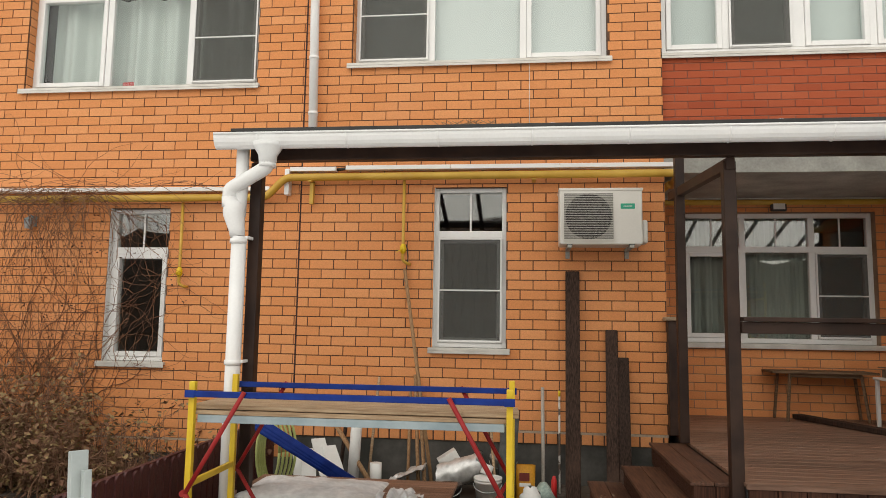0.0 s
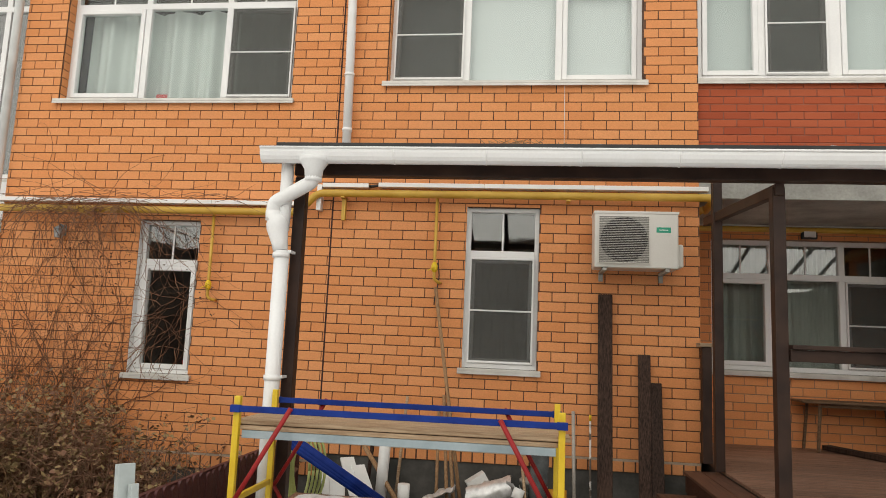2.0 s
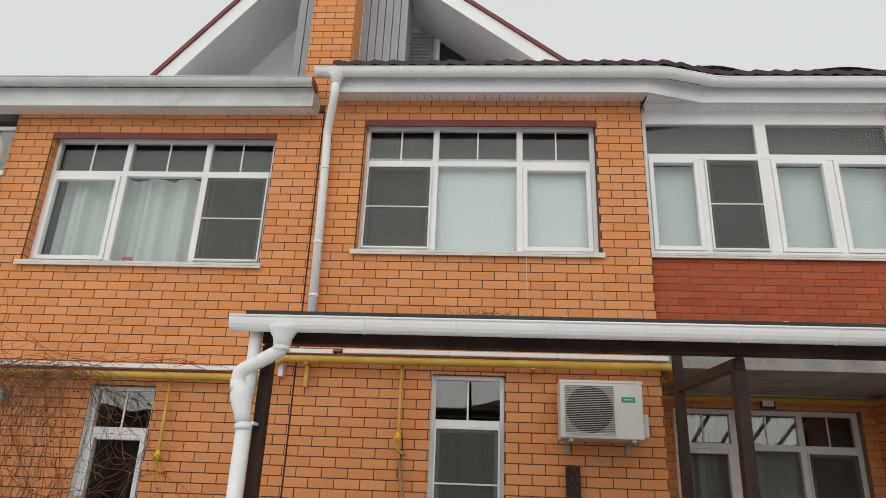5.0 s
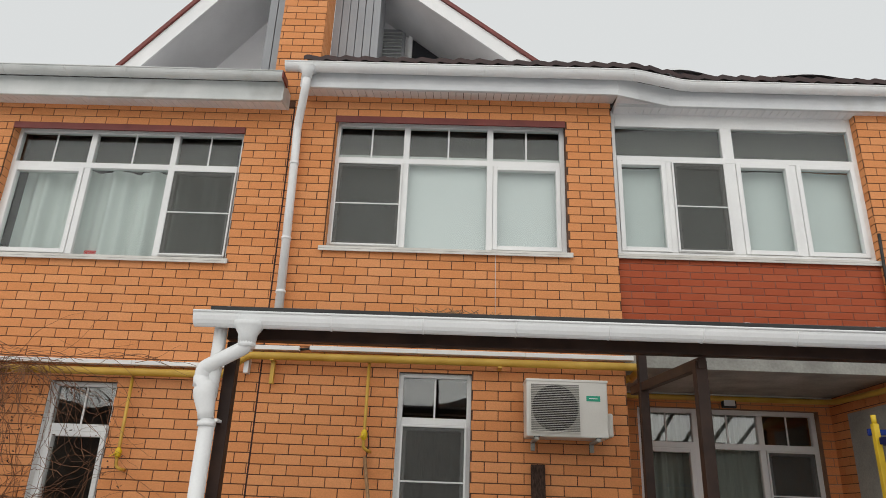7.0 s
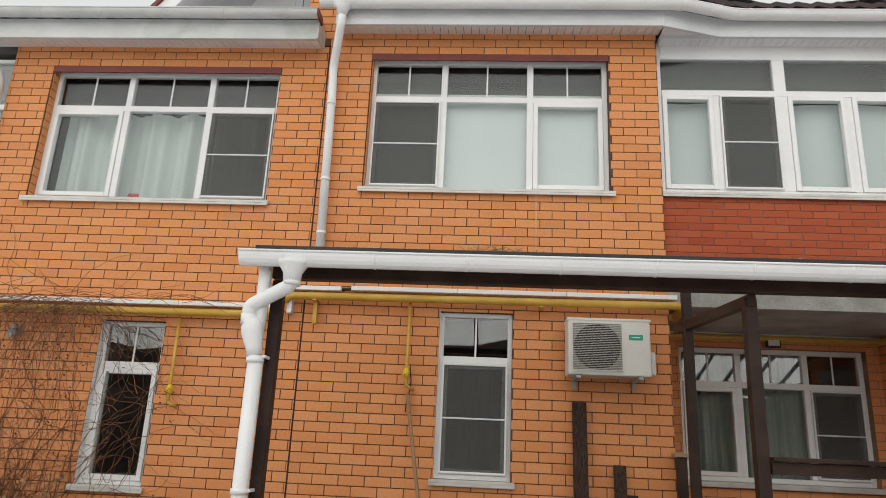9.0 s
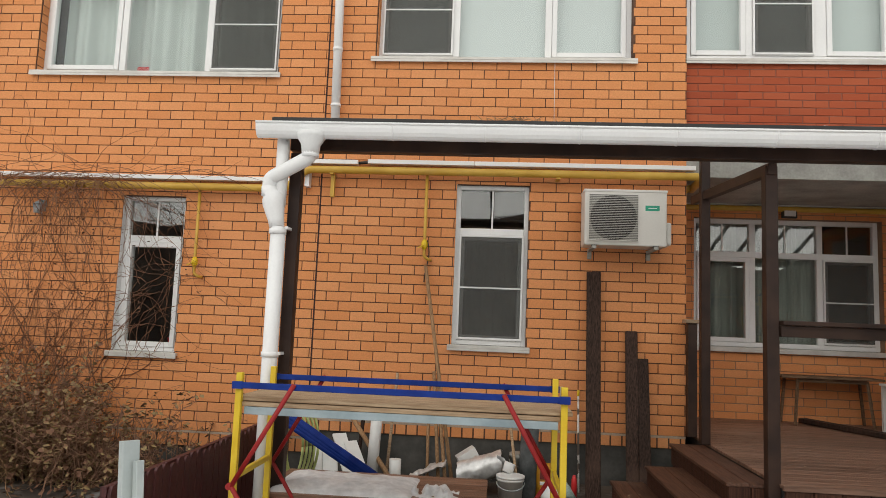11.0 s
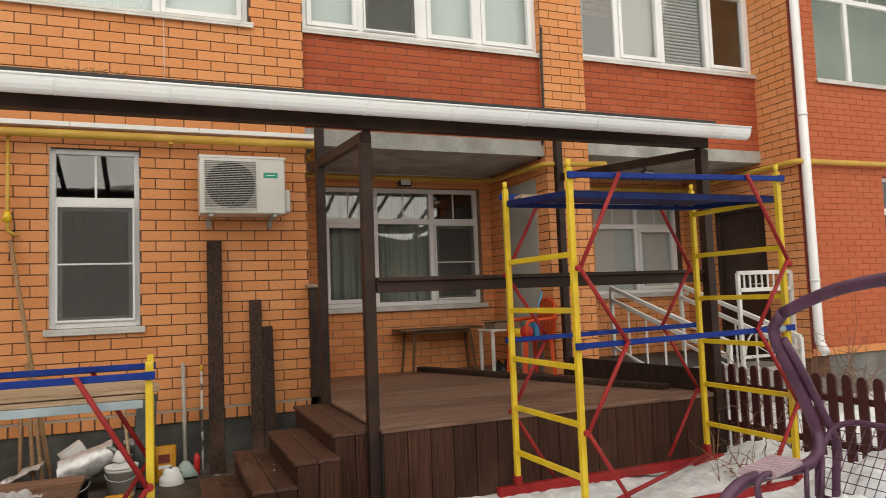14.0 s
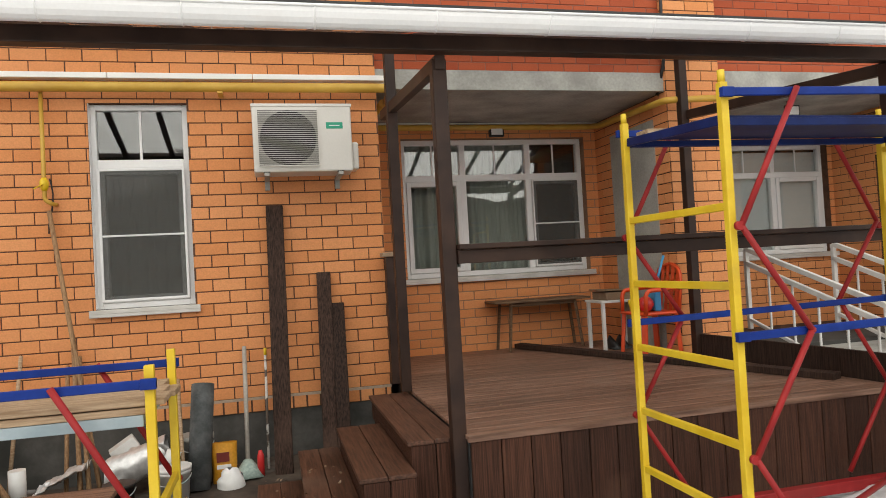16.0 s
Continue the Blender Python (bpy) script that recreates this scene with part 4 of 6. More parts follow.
gable = thing("gable", "gable with white soffits and wine red verge", "gable", kind="structure", at=(-2.4, 0.8, 6.5))
rake("west", "", (-4.95, 0, 6.07), (-2.60, 0, 9.04), 0.30, 1.6, gable)
rake("east", "", (1.35, 0, 6.085), (-2.07, 0, 8.73), 0.30, 1.6, gable)
for nm, xs, m in (("west_wall", (-5.2, -2.60), GREYCLAD), ("east_wall", (-2.07, 1.5), SOFFIT)):
    b = bmesh.new()
    west = nm == "west_wall"
    prof = [(xs[0], 6.15), (xs[1], 6.15), (xs[1], 9.0), (xs[0], 6.2)] if west else [(xs[0], 6.15), (xs[1], 6.15), (xs[1], 6.2), (xs[0], 8.7)]
    f = [[b.verts.new((x, y, z)) for x, z in prof] for y in (1.30, 1.45)]
    b.faces.new(f[0]), b.faces.new(f[1][::-1])
    for k in range(4):
        b.faces.new((f[0][k], f[0][(k + 1) % 4], f[1][(k + 1) % 4], f[1][k]))
    bmesh.ops.recalc_face_normals(b, faces=b.faces[:])
    part("gable_wall", b, SOFFIT, gable)
for x0, x1 in ((-2.93, -2.605), (-2.065, -1.46)):
    n = max(2, int((x1 - x0) / 0.09))
    for k in range(n):
        a = x0 + k * (x1 - x0) / n
        part("cladding_rib", box(a + 0.004, 0.42 + (0.004 if k % 2 else 0), 6.1, a + (x1 - x0) / n - 0.004, 0.9, 8.45, 0.004), GREYCLAD, gable)
vent = thing("louvre_vent", "grey louvred attic vent", "vent", at=(-1.4, 1.28, 7.5))
part("frame", box(-1.60, 1.24, 7.2, -1.20, 1.30, 8.12, 0.004), GREYCLAD, vent)
for k in range(14):
    part("slat", beam((-1.58, 1.225, 7.26 + k * 0.06), (-1.24, 1.225, 7.26 + k * 0.06), 0.045, 0.012), OLDWHITE, vent)
attic = thing("window_14", "slanted white attic window", "window", kind="structure", at=(-0.8, 1.25, 7.4))
b = bmesh.new()
for q in (((-1.12, 7.2), (-1.12, 8.12)), ((-1.12, 8.12), (-0.30, 7.55)), ((-0.30, 7.55), (-0.30, 7.2)), ((-1.12, 7.2), (-0.30, 7.2))):
    beam((q[0][0], 1.26, q[0][1]), (q[1][0], 1.26, q[1][1]), 0.06, 0.07, b)
part("window_frame", b, PVC, attic)
b = bmesh.new()
b.faces.new([b.verts.new((x, 1.27, z)) for x, z in ((-1.1, 7.22), (-0.32, 7.22), (-0.32, 7.53), (-1.1, 8.08))])
part("pane", b, surf("dark_attic_glass", (0.02, 0.022, 0.025), (0.03, 0.03, 0.035), 3, 0.08), attic)
wall("wall_fire", (-2.60, -0.002, 0), (1, 0, 0), 0.53, 6.0, 9.4, (), TAN, MORTAR, thick=0.2, label="tan brick fire wall between the houses", base=6.09, near=(0, 0.53, 6, 9.4), phase=0.16)
wall("wall_fire_side", (-2.07, 0.004, 0), (0, 1, 0), 0.42, 6.0, 9.4, (), TAN, MORTAR, thick=0.2, label="tan brick side of the fire wall", base=6.09, near=(0, 0.5, 6, 9.4))
# plain dark backdrop added behind the camera for the panes to reflect
whole("backdrop", sheet_grid(90, 1, lambda u, v: (-60 + u * 120, -28 + 2 * math.sin(u * 40), v * (6.2 + 1.5 * noise.noise((u * 30, 0, 1)) + 1.2 * noise.noise((u * 9, 0, 4))))), surf("far_trees", (0.05, 0.035, 0.03), (0.13, 0.10, 0.08), 0.5, 0.9), "dark line of far trees and houses", "backdrop", kind="structure")


# ---- canopy ----
canopy = thing("canopy", "brown steel canopy with a clear sheet roof", "canopy", at=(1.3, -1.1, 0))
FX0, FX1, FY = -1.98, 4.55, -2.12
part("front_beam", box(FX0, FY - 0.045, 2.72, FX1, FY + 0.045, 2.808, 0.005), BROWN, canopy)
part("ledger", box(FX0, -0.075, 3.46, FX1, -0.008, 3.53, 0.005), BROWN, canopy)
n = 15
for k in range(n):
    x = FX0 + 0.03 + k * (FX1 - FX0 - 0.06) / (n - 1)
    part("rafter", beam((x, -2.24, 2.822), (x, -0.02, 3.535), 0.05, 0.04), BROWN, canopy)
part("roof_sheet", sheet_grid(460, 2, lambda u, v: (-2.06 + u * 6.58, -2.28 + v * 2.27, 2.862 + v * 0.70 + 0.010 * math.sin(u * 6.58 * 2 * math.pi / 0.076))), POLYCARB, canopy, "clear corrugated plastic sheet")
part("edge_strip", box(-2.08, -2.30, 2.865, 4.52, -2.25, 2.925, 0.002), BLACK, canopy, "black edge strip")
for x, y, z0 in ((-1.93, -2.12, 0), (1.41, -2.02, 0), (4.50, -2.12, 0)):
    part("post", box(x - 0.042, y - 0.042, z0 - 0.4, x + 0.042, y + 0.042, 2.705, 0.006), BROWN, canopy)
part("post", box(1.36, -0.56, 0.56, 1.44, -0.48, 3.36, 0.006), BROWN, canopy)
part("post", box(4.19, -0.20, 0.56, 4.27, -0.12, 3.46, 0.006), BROWN, canopy)
for x0, x1 in ((1.41, 1.40), (4.50, 4.26)):
    part("side_beam", beam((x0, -2.08, 2.68), (x1, -0.16, 2.80), 0.06, 0.08), BROWN, canopy)
rail = thing("handrail", "dark brown board rail between the canopy posts", "railing", at=(2.9, -2.05, 1.58))
part("top_board", box(1.455, -2.12, 1.605, 4.455, -1.99, 1.635, 0.005), BROWN, rail)
part("rail_beam", box(1.455, -2.085, 1.525, 4.455, -2.035, 1.603, 0.004), BROWN, rail)
stub = thing("rail_post", "short brown rail post with a flat cap by the wall", "post", at=(1.46, 0.03, 0.56))
part("shaft", box(1.355, -0.145, 0.56, 1.44, -0.06, 1.62, 0.005), BROWN, stub)
part("cap", box(1.325, -0.175, 1.62, 1.475, -0.03, 1.655, 0.005), WOOD, stub, "worn wooden cap")

cg = thing("canopy_gutter", "white canopy gutter with an offset downpipe", "gutter", at=(1.3, -2.3, 2.85))
gutter(cg, [(-2.16, -2.335, 2.86), (4.82, -2.335, 2.86)], 0.066, WHITE, 1.5)
part("outlet", tube([(-1.78, -2.335, 2.80), (-1.78, -2.335, 2.77), (-1.78, -2.335, 2.715), (-1.78, -2.335, 2.64)], [0.11, 0.10, 0.066, 0.058], 20), WHITE, cg)
part("elbow_pipe", tube(rounded([(-1.78, -2.335, 2.70), (-1.785, -2.335, 2.63), (-2.075, -2.27, 2.49), (-2.08, -2.265, 2.36)], 0.03), 0.05, 18), WHITE, cg)
part("funnel", tube([(-2.075, -2.265, 2.43), (-2.075, -2.265, 2.40), (-2.065, -2.26, 2.385), (-2.05, -2.255, 2.36), (-2.045, -2.25, 2.31), (-2.02, -2.25, 2.20), (-2.012, -2.25, 2.15)], [0.057, 0.057, 0.064, 0.077, 0.076, 0.056, 0.052], 20), WHITE, cg)
part("downpipe", tube([(-2.0, -2.25, 2.15), (-2.005, -2.25, 0.02)], 0.053, 18), WHITE, cg)
part("side_pipe", tube(rounded([(-2.005, -2.235, 2.84), (-2.005, -2.235, 2.50), (-2.01, -2.24, 2.30)], 0.03), 0.045, 16), WHITE, cg)
for z in (2.63, 2.10, 1.25):
    x = -1.78 if z > 2.5 else -2.003
    part("collar", tube([(x, -2.335 if z > 2.5 else -2.25, z), (x, -2.335 if z > 2.5 else -2.25, z + 0.035)], 0.060, 18), WHITE, cg)
for z in (2.13, 1.26):
    part("pipe_bracket", box(-1.955, -2.258, z + 0.005, -1.93, -2.16, z + 0.025, 0.003), WHITE, cg)
snowline = sheet_grid(300, 3, lambda u, v: (-2.0 + u * 6.4, -2.27 + v * 0.10, 2.926 + v * 0.022 + max(0, 0.016 * noise.noise((u * 60, v, 3)) + 0.003) * math.sin(math.pi * v)))
whole("snow", snowline, SNOW, "thin snow remains on the canopy edge", "snow", kind="stuff")
r = random.Random(5)
b = bmesh.new()
for k in range(70):
    x, y = -0.35 + r.gauss(0, 0.12), -2.12 + r.uniform(-0.08, 0.08)
    a = r.uniform(0, 6.28)
    tube([(x, y, 2.95), (x + 0.09 * math.cos(a), y + 0.05 * math.sin(a), 2.96 + r.uniform(0, 0.04))], 0.003, 3, b)
whole("dry_stalks", b, STICK, "dry plant stalks caught on the canopy roof", "stalks", kind="stuff")

# ---- gas pipes and conduits ----
gas = thing("gas_pipe", "yellow painted steel gas pipe along the wall", "pipe", at=(0, -0.1, 3))
part("main_pipe", tube(rounded([(-7.5, -0.13, 2.815), (-2.64, -0.13, 2.825), (-2.44, -0.13, 3.03), (1.47, -0.13, 3.04), (1.50, -0.02, 3.03), (1.50, 0.3, 3.0)], 0.07), 0.039, 16), GAS, gas)
part("loggia_pipe", tube(rounded([(1.46, 0.22, 3.0), (1.46, 1.43, 3.02), (4.05, 1.43, 3.02), (4.08, 1.2, 2.99), (4.08, -0.12, 2.95), (4.90, -0.13, 2.98)], 0.09), 0.032, 14), GAS, gas)
part("porch_pipe", tube(rounded([(4.78, -0.10, 2.97), (4.82, 1.48, 2.97), (7.40, 1.48, 2.97), (7.42, -0.62, 3.02), (14, -0.66, 3.06)], 0.1), 0.036, 14), GAS, gas)
for x in (-5.0, -2.17, 0.1, 9.9, 11.2):
    y = -0.02 if x < 5 else -0.57
    zc = 2.82 if x < -2.3 else 3.035
    part("bracket", box(x - 0.02, y - 0.15, zc - 0.055, x + 0.02, y, zc - 0.04, 0.002), GAS, gas)
part("bracket_leg", box(-2.19, -0.10, 2.76, -2.15, -0.05, 3.0, 0.003), GAS, gas)
for x, zt, zb, y, cat in ((-1.205, 3.04, 2.15, -0.085, ""), (-3.56, 2.82, 1.90, -0.085, ""), (10.1, 3.02, 2.25, -0.62, "")):
    part("branch_pipe", tube(rounded([(x, y, zt), (x, y, zb + 0.03), (x + 0.05, y, zb), (x + 0.06, y + 0.07, zb)], 0.03), 0.016, 10), GAS, gas)
    v = part("valve", tube([(x, y, zb + 0.20), (x, y, zb + 0.17), (x, y, zb + 0.13), (x, y, zb + 0.10)], [0.018, 0.032, 0.032, 0.018], 10), VALVE, gas, "bright yellow valve")
    part("valve_lever", beam((x, y - 0.03, zb + 0.15), (x - 0.06, y - 0.05, zb + 0.11), 0.018, 0.008), VALVE, v)
duct = thing("cable_duct", "white plastic cable duct above the gas pipe", "cable duct", at=(0, -0.05, 3.15))
for x0, x1, z in ((-7.5, -2.62, 2.925), (-2.41, -1.92, 3.125), (-1.82, 1.44, 3.135)):
    k = max(1, round((x1 - x0) / 1.0))
    for j in range(k):
        part("duct_length", box(x0 + j * (x1 - x0) / k + 0.002, -0.10, z - 0.022, x0 + (j + 1) * (x1 - x0) / k - 0.002, -0.007, z + 0.022, 0.003), PVC, duct)
part("duct_drop", box(-2.462, -0.10, 2.86, -2.414, -0.007, 3.13, 0.003), PVC, duct)
part("cables", tube([(-1.92, -0.05, 3.125), (-1.82, -0.05, 3.135)], 0.016, 8), BLACK, duct, "bare black cables")
part("loggia_duct", box(1.40, 1.40, 3.055, 4.14, 1.50, 3.068, 0.002), OLDWHITE, duct)
whole("wire", tube([(0.05, -0.03, 4.22), (0.055, -0.025, 3.42)], 0.003, 5), OLDWHITE, "thin pale wire hanging from the window sill", "wire")
whole("cable", tube(rounded([(4.175, -0.02, 4.6), (4.16, -0.02, 4.25), (4.16, -0.01, 3.35), (4.13, 0.1, 3.05)], 0.08), 0.016, 8), BLACK, "black cable running down the pier", "cable")
whole("cable", tube([(-1.18 + 0.02 * math.sin(k * 0.7), -0.035, 2.35 - k * 0.06) for k in range(8)], 0.006, 5), BLACK, "short black cable under the gas valve", "cable")


def floodlight(at, yaw_label):
    x, y, z = at
    f = thing("floodlight", yaw_label, "lamp", group="floodlights", at=at)
    part("housing", box(x - 0.085, y - 0.03, z - 0.065, x + 0.085, y + 0.02, z + 0.065, 0.008), BLACK, f)
    part("lens", box(x - 0.065, y - 0.036, z - 0.045, x + 0.065, y - 0.0305, z + 0.045, 0.002), PLASTW, f, "white lens, switched off")
    part("bracket", beam((x, y + 0.02, z + 0.05), (x, y + 0.06, z + 0.13), 0.03, 0.01), BLACK, f)


floodlight((2.93, 1.44, 2.98), "small black floodlight over the kitchen window")
floodlight((6.05, 0.55, 3.0), "small black floodlight under the balcony slab")

# ---- air conditioner ----
ac = thing("air_conditioner", "cream outdoor air conditioner unit on wall brackets", "air conditioner", at=(0.72, -0.2, 2.3))
AX0, AX1, AZ0, AZ1, AY = 0.335, 1.10, 2.315, 2.845, -0.37
part("body", box(AX0, AY, AZ0, AX1, -0.09, AZ1, 0.014), ACW, ac)
part("top_lid", box(AX0 - 0.006, AY - 0.006, AZ1 - 0.02, AX1 + 0.006, -0.086, AZ1 + 0.006, 0.006), ACW, ac)
part("valve_cover", box(AX1 + 0.001, AY + 0.05, AZ0 + 0.02, AX1 + 0.055, -0.14, AZ0 + 0.24, 0.018), ACW, ac)
# Flat dark disc and grey panel put the grille's inner shade into colour.
fan = part("fan_opening", tube([(0.605, AY - 0.001, 2.58), (0.605, AY - 0.006, 2.58)], 0.215, 40), ACDARK, ac, "flat dark disc standing in for the fan opening")
part("recess", box(AX0 + 0.04, AY - 0.0018, AZ0 + 0.045, AX0 + 0.50, AY + 0.002, AZ1 - 0.045), surf("grille_shade", (0.20, 0.19, 0.175), (0.25, 0.24, 0.22), 5, 0.6, speck=0.1), ac)
gr = part("grille", beam((AX0 + 0.04, AY - 0.016, AZ0 + 0.045), (AX0 + 0.50, AY - 0.016, AZ0 + 0.045), 0.012, 0.010), ACW, ac)
for k in range(1, 27):
    z = AZ0 + 0.045 + k * (AZ1 - AZ0 - 0.09) / 27
    part("grille_bar", beam((AX0 + 0.04, AY - 0.014, z), (AX0 + 0.50, AY - 0.014, z), 0.0030, 0.0034, None, 0), ACW, gr)
for k in range(2):
    x = AX0 + 0.04 + k * 0.46
    part("grille_rib", beam((x, AY - 0.010, AZ0 + 0.045), (x, AY - 0.010, AZ1 - 0.045), 0.006, 0.006, None, 0), ACW, gr)
part("badge", box(0.900, AY - 0.003, 2.652, 1.03, AY, 2.702), GREEN, ac, "green plate")
part("badge_bar", box(0.925, AY - 0.0045, 2.674, 1.005, AY - 0.003, 2.680), PLASTW, ac)
for x in (0.43, 1.0):
    f = part("bracket", box(x - 0.02, -0.385, 2.285, x + 0.02, -0.01, 2.311, 0.003), PLASTER, ac)
    part("bracket_leg", box(x - 0.02, -0.035, 2.215, x + 0.02, -0.008, 2.284, 0.003), PLASTER, f)
    part("rubber_foot", box(x - 0.025, -0.38, 2.311, x + 0.025, -0.33, 2.318), BLACK, f)

# ---- deck and steps ----
deck = thing("deck", "dark oiled timber deck with a boarded front", "deck", kind="structure", at=(2.9, -0.3, 0.5))
DX0, DX1, DY0, DY1, DZ = 1.44, 4.52, -2.10, 1.52, 0.56
n = 26
for k in range(n):
    y0 = DY0 + k * (DY1 - DY0) / n
    x0 = 1.44 if y0 < 0.0 else 1.39
    x1 = DX1 if y0 < -0.15 else 4.15
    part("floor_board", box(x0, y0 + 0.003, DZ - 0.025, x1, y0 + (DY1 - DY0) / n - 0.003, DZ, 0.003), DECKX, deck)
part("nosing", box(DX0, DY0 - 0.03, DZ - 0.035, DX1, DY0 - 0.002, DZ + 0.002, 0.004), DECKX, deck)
n = 17
for k in range(n):
    x0 = DX0 + 0.015 + k * (DX1 - DX0 - 0.02) / n
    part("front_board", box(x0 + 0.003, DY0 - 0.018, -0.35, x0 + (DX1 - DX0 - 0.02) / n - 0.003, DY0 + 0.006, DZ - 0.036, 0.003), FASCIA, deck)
# black fill added under the boards so their gaps read as shade
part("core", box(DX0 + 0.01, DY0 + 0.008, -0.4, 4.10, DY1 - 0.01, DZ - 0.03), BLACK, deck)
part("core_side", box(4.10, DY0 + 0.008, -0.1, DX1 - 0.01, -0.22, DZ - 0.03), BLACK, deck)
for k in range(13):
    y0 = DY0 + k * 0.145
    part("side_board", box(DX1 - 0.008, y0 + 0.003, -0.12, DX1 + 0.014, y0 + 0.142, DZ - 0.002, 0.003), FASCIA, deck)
toe = thing("toe_board", "dark raised edge board along the deck's side", "board", at=(4.4, -1, 0.6))
part("board", beam((4.44, -2.05, 0.66), (4.25, -0.2, 0.66), 0.03, 0.20), PLANKDARK, toe)
whole("loose_plank", beam((3.04, 1.42, 0.592), (4.27, -1.75, 0.585), 0.12, 0.05), PLANKDARK, "dark spare plank lying on the deck", "plank")
steps = thing("steps", "dark timber steps up to the deck", "steps", kind="structure", at=(0.8, -1.3, 0))
for k, (x0, x1, zt, yf, yb) in enumerate(((1.14, 1.436, 0.53, -1.98, -0.38), (0.84, 1.14, 0.398, -2.13, -0.80), (0.565, 0.84, 0.245, -2.14, -0.72), (0.285, 0.565, 0.112, -2.18, -0.98), (-0.02, 0.285, -0.005, -2.18, -1.1))):
    st = part("step", box(x0 + 0.02, yf + 0.02, -0.4, x1, yb - 0.01, zt - 0.026), PLANKDARK, steps)
    w = (x1 - x0 + 0.02) / 2
    for j in range(2):
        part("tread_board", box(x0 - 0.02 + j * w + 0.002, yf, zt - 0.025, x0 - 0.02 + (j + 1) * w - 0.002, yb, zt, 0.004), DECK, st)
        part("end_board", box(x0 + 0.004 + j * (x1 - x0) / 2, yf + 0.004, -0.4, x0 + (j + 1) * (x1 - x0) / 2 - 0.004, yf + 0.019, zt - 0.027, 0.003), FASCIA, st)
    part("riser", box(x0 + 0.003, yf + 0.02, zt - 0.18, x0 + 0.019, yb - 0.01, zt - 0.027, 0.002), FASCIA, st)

# ---- things on the deck ----
bench = thing("work_table", "low worn wooden table against the loggia wall", "table", at=(3.2, 1.2, DZ))
part("tabletop", box(2.70, 1.12, 1.078, 3.80, 1.50, 1.102, 0.006), OLDWOOD, bench)
for x, y in ((2.90, 1.19), (3.64, 1.19), (2.86, 1.45), (3.68, 1.45)):
    part("leg", beam((x, y, 1.07), (x + (0.05 if x > 3.2 else -0.05), y - (0.04 if y < 1.2 else 0), DZ), 0.028, 0.028), OLDWOOD, bench)
part("apron", box(2.90, 1.18, 1.035, 3.64, 1.195, 1.077, 0.003), OLDWOOD, bench)
wt = thing("side_table", "small white table with a thin top", "table", at=(3.8, 0.9, DZ))
part("tabletop", box(3.660, 0.600, 1.045, 4.130, 0.990, 1.07, 0.004), PLASTW, wt)
for x, y in ((3.69, 0.63), (4.10, 0.63), (3.69, 0.96), (4.10, 0.96)):
    part("leg", box(x - 0.017, y - 0.017, DZ, x + 0.017, y + 0.017, 1.045, 0.002), PLASTW, wt)
cb = thing("cardboard_box", "flat open cardboard box on the white table", "box", at=(3.83, 0.9, 1.07))
part("tray", box(3.740, 0.640, 1.070, 4.080, 0.960, 1.15, 0.004), CARTON, cb)
part("flap", beam((3.70, 0.8, 1.175), (4.10, 0.8, 1.16), 0.32, 0.012), CARTON, cb)
for k, (x, y) in enumerate(((3.84, 0.76), (3.96, 0.78))):
    shoe = thing("shoe", "dark worn shoe under the white table", "shoe", group="shoes", at=(x, y, DZ))
    part("upper", sheet_grid(14, 6, lambda u, v: (x + 0.045 * math.cos(u * 6.283) * (1 - 0.75 * v ** 2), y + 0.13 * math.sin(u * 6.283) * (1 - 0.55 * v ** 2), DZ + 0.02 + v * (0.085 + 0.03 * math.sin(u * 6.283)))), BLACK, shoe)
    part("sole", box(x - 0.045, y - 0.13, DZ, x + 0.045, y + 0.13, DZ + 0.022, 0.01), RUBBER, shoe)
CX, CY, CZ = 3.93, 0.10, DZ + 0.42
chair = thing("plastic_chair", "orange plastic garden chair", "chair", at=(CX, CY, DZ))
part("seat", box(CX - 0.22, CY - 0.22, CZ - 0.03, CX + 0.17, CY + 0.22, CZ, 0.014), ORANGE, chair)
for k in range(5):
    y = CY - 0.19 + k * 0.085
    part("back_slat", sheet_grid(3, 8, lambda u, v: (CX + 0.15 + 0.06 * v, y + u * 0.055, CZ - 0.01 + v * (0.40 + 0.05 * math.sin((k + u) / 5 * 3.14)))), ORANGE, chair)
part("back_rim", tube(rounded([(CX + 0.16, CY - 0.21, CZ - 0.02), (CX + 0.21, CY - 0.20, CZ + 0.38), (CX + 0.22, CY, CZ + 0.45), (CX + 0.21, CY + 0.20, CZ + 0.38), (CX + 0.16, CY + 0.21, CZ - 0.02)], 0.10), 0.018, 8), ORANGE, chair)
for x, y in ((-0.19, -0.19), (0.14, -0.19), (-0.19, 0.19), (0.14, 0.19)):
    part("leg", beam((CX + x, CY + y, CZ - 0.03), (CX + x * 1.15, CY + y * 1.1, DZ), 0.05, 0.035), ORANGE, chair)
for s in (-0.22, 0.22):
    part("armrest", tube(rounded([(CX - 0.19, CY + s, CZ - 0.02), (CX - 0.18, CY + s, CZ + 0.20), (CX + 0.21, CY + s, CZ + 0.22)], 0.06), 0.02, 8), ORANGE, chair)
toy = thing("toy_shovel", "blue toy shovel lying in the chair", "toy", at=(CX, CY, CZ))
part("blade", box(CX - 0.03, CY - 0.12, CZ, CX + 0.04, CY + 0.02, CZ + 0.20, 0.015), TOYBLUE, toy)
part("handle", tube([(CX + 0.01, CY - 0.05, CZ + 0.19), (CX + 0.12, CY - 0.07, CZ + 0.52)], 0.012, 8), TOYBLUE, toy)
